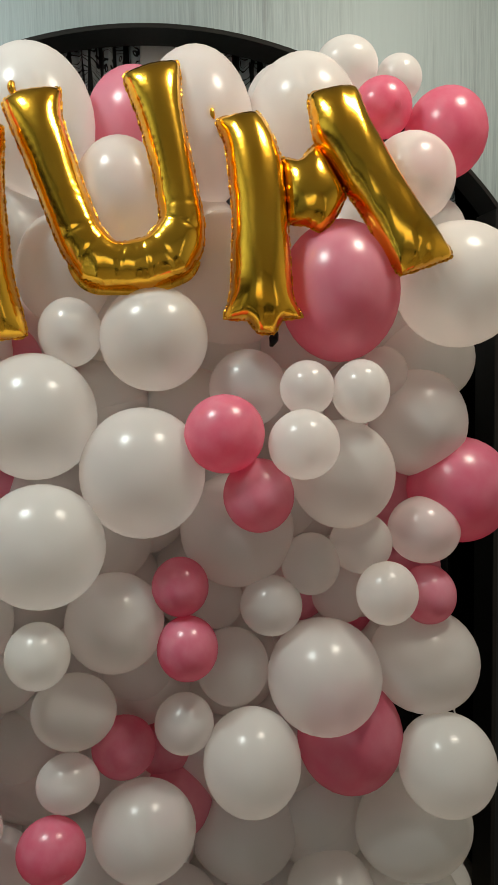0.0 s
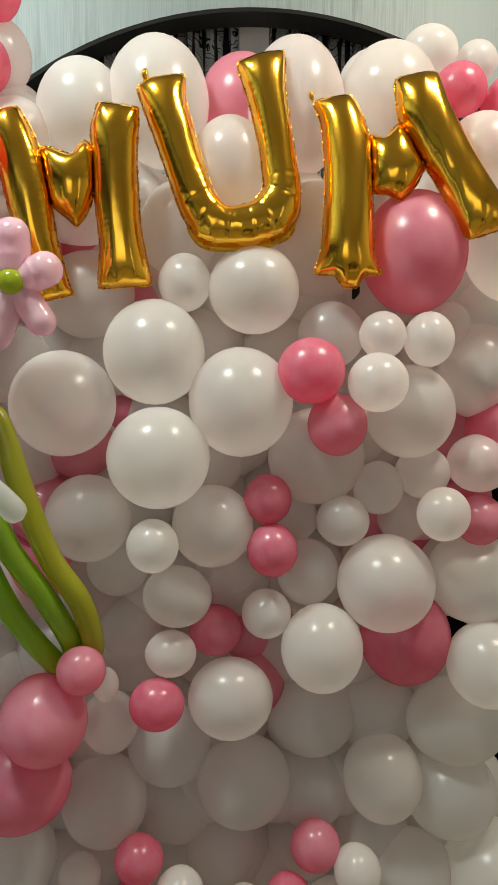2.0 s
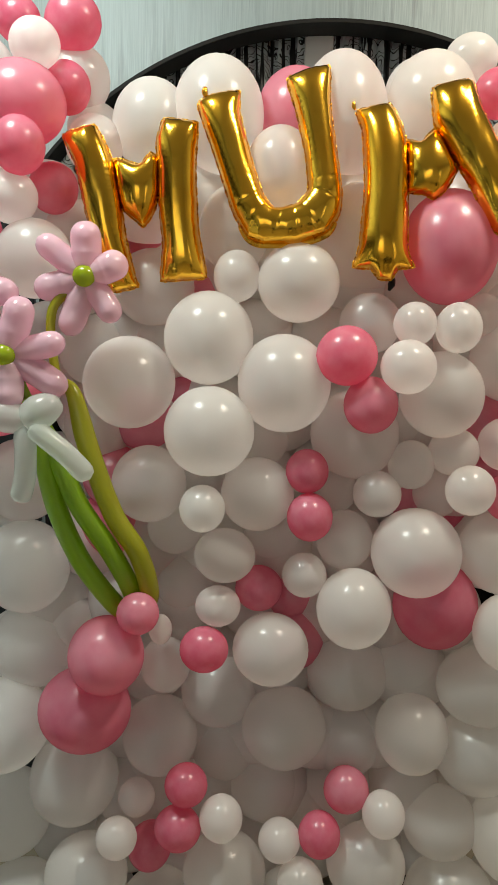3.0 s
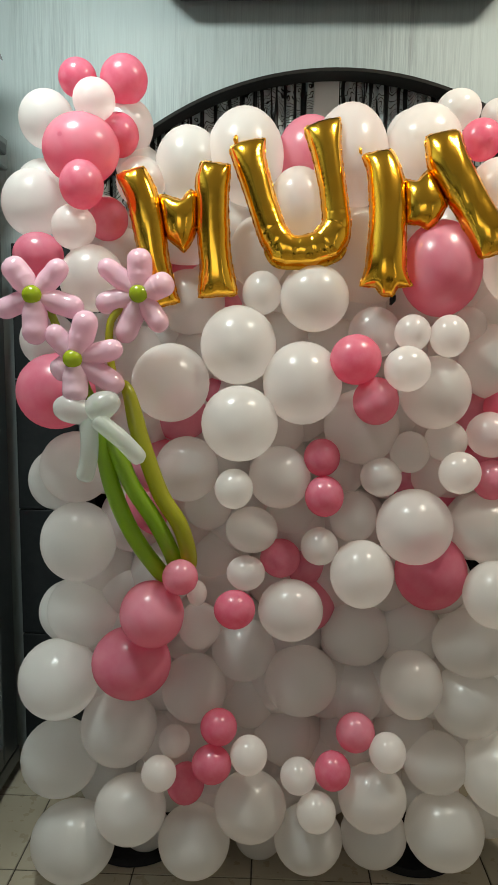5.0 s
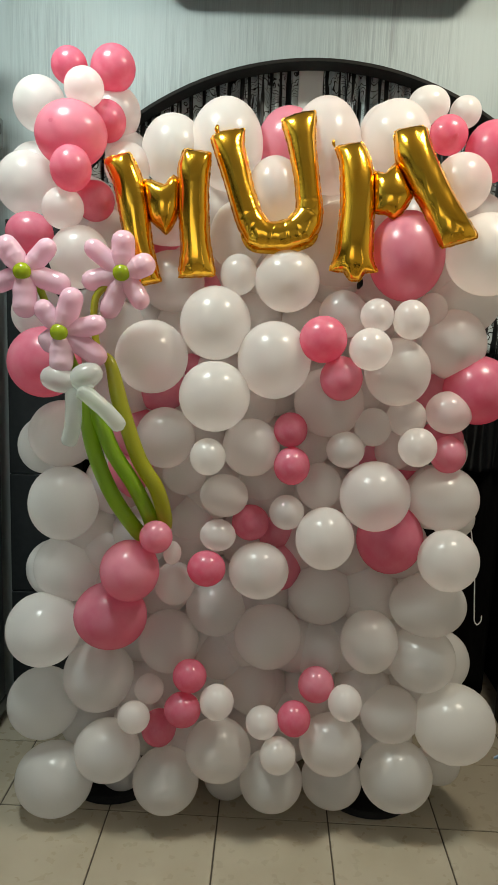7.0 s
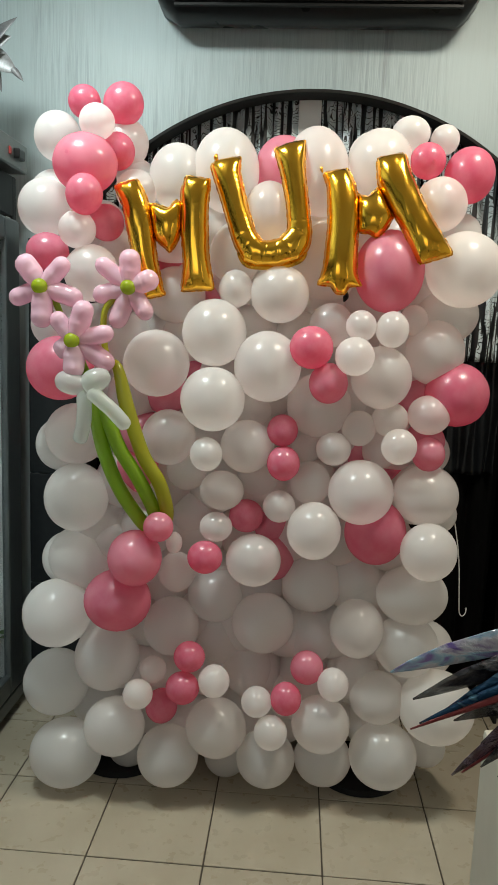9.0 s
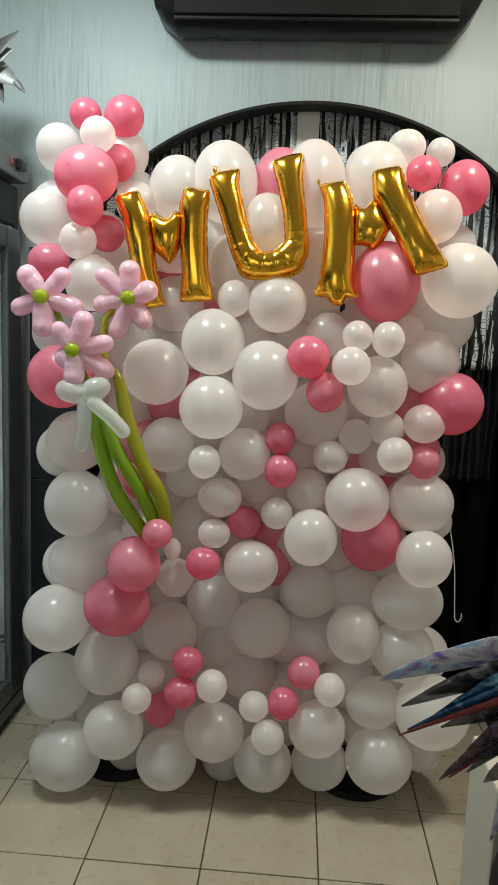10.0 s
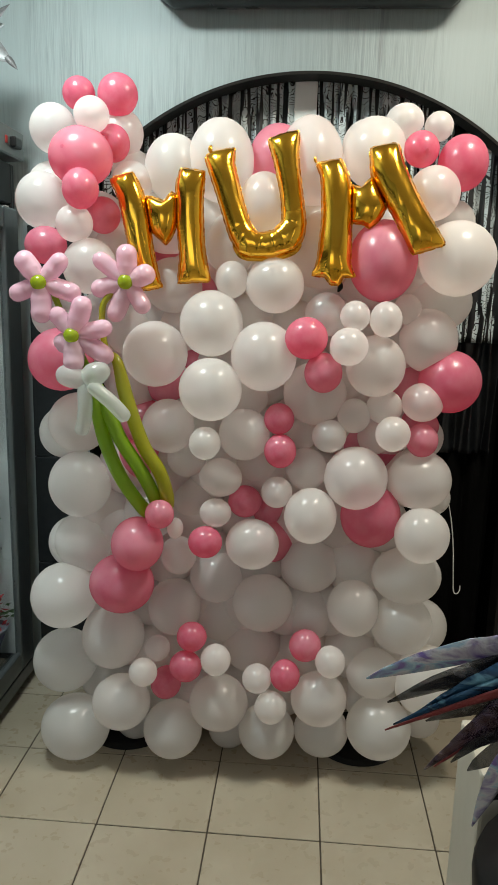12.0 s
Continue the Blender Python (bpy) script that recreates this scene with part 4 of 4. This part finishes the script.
foil_letter([
    ("left_leg", [(-0.186, 0.322), (-0.112, 0.335), (-0.088, 0.290), (-0.076, 0.250), (-0.072, 0.170), (-0.070, 0.098), (-0.068, 0.050), (-0.052, 0.020), (-0.086, 0.018), (-0.100, -0.004), (-0.126, -0.002), (-0.140, 0.018), (-0.180, 0.020), (-0.166, 0.060), (-0.159, 0.177), (-0.168, 0.284)], 0.94, 0),
    ("peak", [(-0.082, 0.268), (-0.052, 0.258), (-0.026, 0.288), (-0.008, 0.262), (0.016, 0.218), (0.022, 0.203), (0.003, 0.169), (-0.021, 0.148), (-0.045, 0.160), (-0.076, 0.162)], 0.92, 0.004),
    ("right_leg", [(-0.038, 0.361), (0.030, 0.373), (0.045, 0.368), (0.062, 0.318), (0.119, 0.213), (0.183, 0.120), (0.187, 0.107), (0.099, 0.079), (0.078, 0.110), (0.045, 0.170), (0.015, 0.215), (-0.015, 0.265), (-0.030, 0.290)], 0.94, 0)],
    (0.418, -0.085, 1.594), (-8, 0, -7), "shiny gold foil letter M balloon with splayed leg")


def welded_flap(line, width):
    """A flat crumpled strip of foil left outside the weld, widest at its middle."""
    bm = bmesh.new()
    pts = glide([(x, 0.0, z) for x, z in line], 8)
    rows = []
    for i, p in enumerate(pts):
        u = i / (len(pts) - 1)
        way = (Vector(pts[min(i + 1, len(pts) - 1)]) - Vector(pts[max(i - 1, 0)])).normalized()
        out = Vector((way.z, 0, -way.x))
        w = width * math.sin(math.pi * u) ** 0.6 * (0.85 + 0.15 * math.sin(9 * u)) + 0.002
        wave = 0.002 * math.sin(23 * u)
        a, b = Vector(p) - 0.006 * out, Vector(p) + w * out
        rows.append([bm.verts.new(c) for c in (a + Vector((0, -0.002, 0)), b + Vector((0, wave - 0.003, 0)), b + Vector((0, wave - 0.0015, 0)), a + Vector((0, 0.002, 0)))])
    for a, b in zip(rows, rows[1:]):
        for k in range(4):
            bm.faces.new((a[k], a[(k + 1) % 4], b[(k + 1) % 4], b[k]))
    bmesh.ops.recalc_face_normals(bm, faces=bm.faces[:])
    return bm


letter_u = [o for o in scene.objects if o.get("category") == "foil balloon"][1]
part("foil_flap", welded_flap([(-0.058, 0.036), (-0.036, 0.008), (0.0, 0.0), (0.060, 0.002), (0.115, 0.018), (0.138, 0.042)], 0.007), GOLD_SEAM, letter_u, "flat orange-gold foil flap", smooth=True)
for letter, spot in zip([o for o in scene.objects if o.get("category") == "foil balloon"][1:], ((-0.128, 0.283), (-0.184, 0.325))):
    x, z = spot
    part("filler_tab", tube(glide([(x, 0.0, z - 0.004), (x - 0.004, -0.002, z + 0.008), (x - 0.001, 0.0, z + 0.016)], 4), [0.003, 0.004, 0.0055, 0.006, 0.006, 0.0055, 0.005, 0.004, 0.002], 8), GOLD_SEAM, letter, smooth=True)
tab = part("foil_tab", tube(glide([(0.322, -0.05, 1.602), (0.326, -0.04, 1.590), (0.320, -0.042, 1.574)], 4), [0.004, 0.005, 0.006, 0.007, 0.007, 0.008, 0.006, 0.004, 0.003], 6), BLACK)
tagged(tab, "small dark foil tab under the gold letter", "tab")

# ---- twisted balloon flowers ----


def petal(length, radius):
    """A short fat sausage, pinched where it is twisted at the middle."""
    n = 22
    pts, radii = [], []
    for i in range(n + 1):
        u = i / n
        pts.append((0.008 + (length - 0.008) * u, 0.012 * math.sin(math.pi * u) - 0.01, 0))
        radii.append(max(0.002, radius * (0.50 + 0.50 * min(1, u * 3.0) ** 0.7) * math.sqrt(max(0.0, 1 - max(0.0, (u - 0.70) / 0.30) ** 2.3)) * (0.55 if i == 0 else 1)))
    return tube(pts, radii, 24)


def flower(at, petals, stem, mat, label):
    ob = tagged(empty("balloon_flower", *at), label, "balloon flower", "balloon flowers")
    for k, (angle, length) in enumerate(petals):
        p = part("petal", petal(length, (0.0285, 0.0245, 0.0265)[k % 3]), PETAL, ob, smooth=True)
        p.matrix_basis = pose(0, 0.004 * (k % 3), 0) @ Matrix.Rotation(radians(-angle), 4, "Y") @ Matrix.Rotation(radians(4 * (k % 3) - 4), 4, "Z")
    bm = bmesh.new()
    bmesh.ops.create_uvsphere(bm, u_segments=20, v_segments=14, radius=1, matrix=Matrix.Translation((0, -0.018, 0)) @ Matrix.Diagonal((0.0215, 0.019, 0.0205, 1)))
    part("flower_centre", bm, LIME, ob, "lime green centre bubble", smooth=True)
    line = glide(stem, 8)
    radii = [0.009 + 0.0115 * min(1.0, max(0.0, (i / len(line) - 0.28) / 0.18)) for i in range(len(line))]
    under(part("stem", tube(line, radii, 14), mat, label="long green balloon stem", smooth=True), ob)
    return ob


flower((-0.494, -0.215, 1.577), ((126, 0.095), (47, 0.100), (-17, 0.110), (-89, 0.108), (-156, 0.095)),
       [(-0.488, -0.190, 1.565), (-0.465, -0.175, 1.528), (-0.420, -0.17, 1.403), (-0.368, -0.175, 1.320), (-0.357, -0.18, 1.263), (-0.337, -0.17, 1.142), (-0.293, -0.155, 1.024), (-0.237, -0.12, 0.924), (-0.215, -0.10, 0.90)], STEM, "pale pink balloon flower with green stem, five petals")
flower((-0.268, -0.165, 1.585), ((89, 0.100), (142, 0.115), (-166, 0.106), (22, 0.079), (-56, 0.098), (-112, 0.118)),
       [(-0.275, -0.150, 1.575), (-0.335, -0.165, 1.523), (-0.332, -0.16, 1.40), (-0.296, -0.175, 1.366), (-0.269, -0.175, 1.262), (-0.224, -0.165, 1.126), (-0.178, -0.15, 1.042), (-0.160, -0.125, 0.957), (-0.172, -0.10, 0.91)], STEM_OLIVE, "pale pink balloon flower with olive stem, six petals")
flower((-0.405, -0.220, 1.438), ((71, 0.110), (14, 0.110), (-33, 0.125), (-89, 0.100), (130, 0.090), (-144, 0.062)),
       [(-0.405, -0.200, 1.43), (-0.380, -0.195, 1.36), (-0.345, -0.185, 1.30), (-0.327, -0.185, 1.247), (-0.289, -0.178, 1.146), (-0.236, -0.162, 1.055), (-0.201, -0.125, 0.964), (-0.193, -0.10, 0.91)], STEM, "pale pink balloon flower with green stem, six petals")
tie = tagged(empty("balloon_bow", -0.345, -0.215, 1.335), "white twisted balloon bow tied round the stems", "balloon bow")
for pts, rad in (([(-0.370, -0.225, 1.312), (-0.416, -0.225, 1.326), (-0.452, -0.215, 1.325)], 0.033), ([(-0.372, -0.225, 1.312), (-0.345, -0.225, 1.333), (-0.308, -0.215, 1.352)], 0.033)):
    line = glide(pts, 8)
    n = len(line) - 1
    under(part("loop", tube(line, [max(0.003, rad * math.sin(math.pi * (0.1 + 0.87 * i / n)) ** 0.55) for i in range(n + 1)], 14), BOW, smooth=True), tie)
for pts in ([(-0.374, -0.23, 1.31), (-0.372, -0.232, 1.245), (-0.378, -0.225, 1.202), (-0.391, -0.22, 1.160)], [(-0.356, -0.235, 1.307), (-0.332, -0.240, 1.288), (-0.292, -0.235, 1.253), (-0.253, -0.225, 1.207)]):
    line = glide(pts, 7)
    n = len(line) - 1
    under(part("tail", tube(line, [0.0205 * min(1, 0.5 + 0.2 * i) * math.sqrt(max(0.02, 1 - max(0, (i - n + 3) / 3) ** 2)) for i in range(n + 1)], 14), BOW, smooth=True), tie)

# ---- loose string with a hooked end ----
line = glide([(0.715, 0.20, 0.95), (0.738, 0.20, 0.88), (0.760, 0.20, 0.76), (0.772, 0.20, 0.62), (0.776, 0.20, 0.580), (0.786, 0.20, 0.568), (0.796, 0.20, 0.580), (0.797, 0.20, 0.598)], 6)
tagged(part("string", tube(line, [0.0019] * len(line), 6), CORD), "thin white string hanging from the balloons, hooked end", "string")

# ---- bouquet in film in a tall vase, beside a white pedestal ----
tagged(part("pedestal", box(0.500, 0.95, -1.24, -1.10, 0.0, 0.90, 0.006, 2), PEDESTAL), "cream painted display pedestal on the tiles", "pedestal")
vase = tagged(empty("tall_vase", 0.605, -1.37, 0), "tall black tapered floor vase", "vase")
under(part("vase_body", tube([(0.605, -1.37, 0.0), (0.605, -1.37, 0.02), (0.605, -1.37, 0.30), (0.605, -1.37, 0.70), (0.605, -1.37, 0.84), (0.605, -1.37, 0.86)], [0.085, 0.09, 0.10, 0.125, 0.14, 0.135], 28), CHARCOAL_DARK, smooth=True), vase)
bouquet = tagged(empty("wrapped_bouquet", 0.605, -1.37, 0.86), "bouquet in pointed lilac, blue and smoky cellophane, in vase", "bouquet")


def film_point(tip, root, width, mat, sag, seed, fold=0.22):
    """A pointed fold of stiff film from the bouquet's heart to its tip."""
    bm = bmesh.new()
    rng = random.Random(seed)
    a, b = Vector(root), Vector(tip)
    way = (b - a).normalized()
    side = way.cross(Vector((0.2, 0.9, 0.3))).normalized()
    up = side.cross(way).normalized()
    rows = []
    for i in range(15):
        u = i / 14
        w = width * min(1.0, 0.45 + 1.1 * u) * (1 - u ** 2.2) ** 0.9 * (0.85 + 0.15 * math.sin(7 * u + seed)) + 0.0008
        c = a.lerp(b, u) + Vector((0, 0, -sag * (4 * u * (1 - u))))
        row = []
        for s in (-1, -0.5, 0, 0.5, 1):
            k = c + side * (w * s) + up * (w * fold * (abs(s) - 0.4) + rng.uniform(-0.10, 0.10) * w)
            row.append(k)
        rows.append([bm.verts.new(k) for k in row] + [bm.verts.new(k + up * 0.0012) for k in reversed(row)])
    for p, q in zip(rows, rows[1:]):
        for k in range(10):
            bm.faces.new((p[k], p[(k + 1) % 10], q[(k + 1) % 10], q[k]))
    bm.faces.new(rows[0])
    bm.faces.new(rows[-1][::-1])
    bmesh.ops.recalc_face_normals(bm, faces=bm.faces[:])
    return under(part("film_fold", bm, mat, smooth=True), bouquet)


film_point((0.317, -1.355, 1.101), (0.60, -1.38, 1.175), 0.034, FILM_LILAC, -0.016, 1)
film_point((0.372, -1.35, 1.085), (0.60, -1.37, 1.160), 0.022, FILM_DARK, -0.004, 14)
film_point((0.345, -1.35, 1.068), (0.60, -1.38, 1.185), 0.026, FILM_DARK, -0.008, 2)
film_point((0.378, -1.36, 1.062), (0.60, -1.41, 1.190), 0.034, FILM_BLUE, -0.006, 3)
film_point((0.342, -1.365, 1.040), (0.60, -1.42, 1.185), 0.007, FILM_RED, -0.004, 4)
film_point((0.352, -1.362, 1.046), (0.60, -1.41, 1.195), 0.012, FILM_BLUE, -0.006, 15)
film_point((0.395, -1.34, 1.040), (0.60, -1.38, 1.165), 0.032, FILM_DARK, 0.004, 5)
film_point((0.425, -1.35, 1.020), (0.60, -1.38, 1.165), 0.034, FILM_PLUM, 0.0, 16)
film_point((0.398, -1.34, 0.972), (0.59, -1.38, 1.165), 0.022, FILM_PLUM, -0.012, 6)
film_point((0.412, -1.33, 0.970), (0.59, -1.38, 1.150), 0.012, FILM_RED, -0.010, 7)
film_point((0.430, -1.34, 0.985), (0.59, -1.38, 1.150), 0.028, FILM_DARK, -0.010, 17)
film_point((0.455, -1.37, 0.920), (0.520, -1.40, 1.08), 0.022, FILM_LILAC, -0.030, 8)
film_point((0.476, -1.36, 0.945), (0.54, -1.40, 1.10), 0.028, FILM_DARK, -0.020, 18)
film_point((0.492, -1.37, 0.892), (0.512, -1.41, 1.07), 0.026, FILM_PLUM, -0.022, 9)
film_point((0.500, -1.40, 0.90), (0.53, -1.41, 1.09), 0.034, FILM_DARK, -0.015, 10)
for k, (x, z) in enumerate(((0.445, 1.045), (0.440, 1.000), (0.455, 0.965), (0.450, 1.080), (0.470, 0.930), (0.465, 1.015), (0.480, 0.975), (0.475, 1.050))):
    film_point((x, -1.35 + 0.012 * (k % 3), z), (0.585, -1.39 + 0.01 * (k % 2), z + 0.105 + 0.012 * (k % 4)), 0.040, (FILM_DARK, FILM_PLUM, FILM_DARK, FILM_BLUE)[k % 4], -0.008, 30 + k)
film_point((0.57, -1.25, 1.25), (0.62, -1.38, 1.03), 0.060, FILM_BLUE, 0.0, 11)
film_point((0.78, -1.30, 1.25), (0.64, -1.38, 1.03), 0.060, FILM_LILAC, 0.0, 12)
film_point((0.82, -1.42, 1.13), (0.64, -1.40, 1.03), 0.060, FILM_DARK, 0.0, 13)
for k in range(9):
    a = 2.2 + 0.36 * k
    film_point((0.605 + 0.11 * math.cos(a) + 0.01 * math.sin(3 * k), -1.37 + 0.10 * math.sin(a), 0.93 + 0.05 * (k % 3) + 0.09 * math.sin(2.1 * k)), (0.605, -1.38, 1.10 + 0.02 * (k % 2)), 0.038, (FILM_PLUM, FILM_DARK, FILM_BLUE)[k % 3], -0.012, 20 + k)


def crumpled_wrap():
    """The gathered sleeve of film round the stems, creased lengthwise, with a ragged pointed rim."""
    bm = bmesh.new()
    sides, rings = 44, []
    for i in range(12):
        u = i / 11
        ring = []
        for k in range(sides):
            a = 6.283 * k / sides
            crease = 0.82 + 0.18 * abs(math.sin(a * 5.5 + 0.6 * math.sin(4 * u + k))) + 0.10 * noise.noise(Vector((3 * math.cos(a), 3 * math.sin(a), 4 * u)))
            r = (0.05 + 0.085 * u ** 0.7) * crease
            lift = 0.05 * abs(math.sin(a * 4.5)) * u * u
            ring.append(bm.verts.new((0.605 + r * math.cos(a), -1.37 + r * math.sin(a), 0.85 + 0.30 * u + lift)))
        rings.append(ring)
    for a, b in zip(rings, rings[1:]):
        for k in range(sides):
            bm.faces.new((a[k], a[(k + 1) % sides], b[(k + 1) % sides], b[k]))
    bm.faces.new(rings[0][::-1])
    return bm


sleeve = under(part("film_sleeve", crumpled_wrap(), FILM_DARK, smooth=True), bouquet)
sleeve.modifiers.new("thickness", "SOLIDIFY").thickness = 0.0015

# ---- tiled floor: grout bed and single tiles ----
floor = tagged(part("floor", box(-1.67, 2.52, -4.42, 1.6, -0.08, -0.003), GROUT), "cream ceramic tile floor with dark grout", "floor", kind="structure")
TILE_M, JOINT = 0.333, 0.0045
half = (TILE_M - JOINT) / 2
tile_mesh = mesh_of("tile", box(-half, half, -half, half, -0.006, 0.0, 0.0012, 1), TILE, False)
for i in range(-5, 8):
    for j in range(-13, 4):
        ob = new("tile", tile_mesh)
        ob.location = (TILE_M * (i + 0.5), TILE_M * (j + 0.5), 0.0004 * ((i * 7 + j * 13) % 3 - 1))
        ob.parent = floor
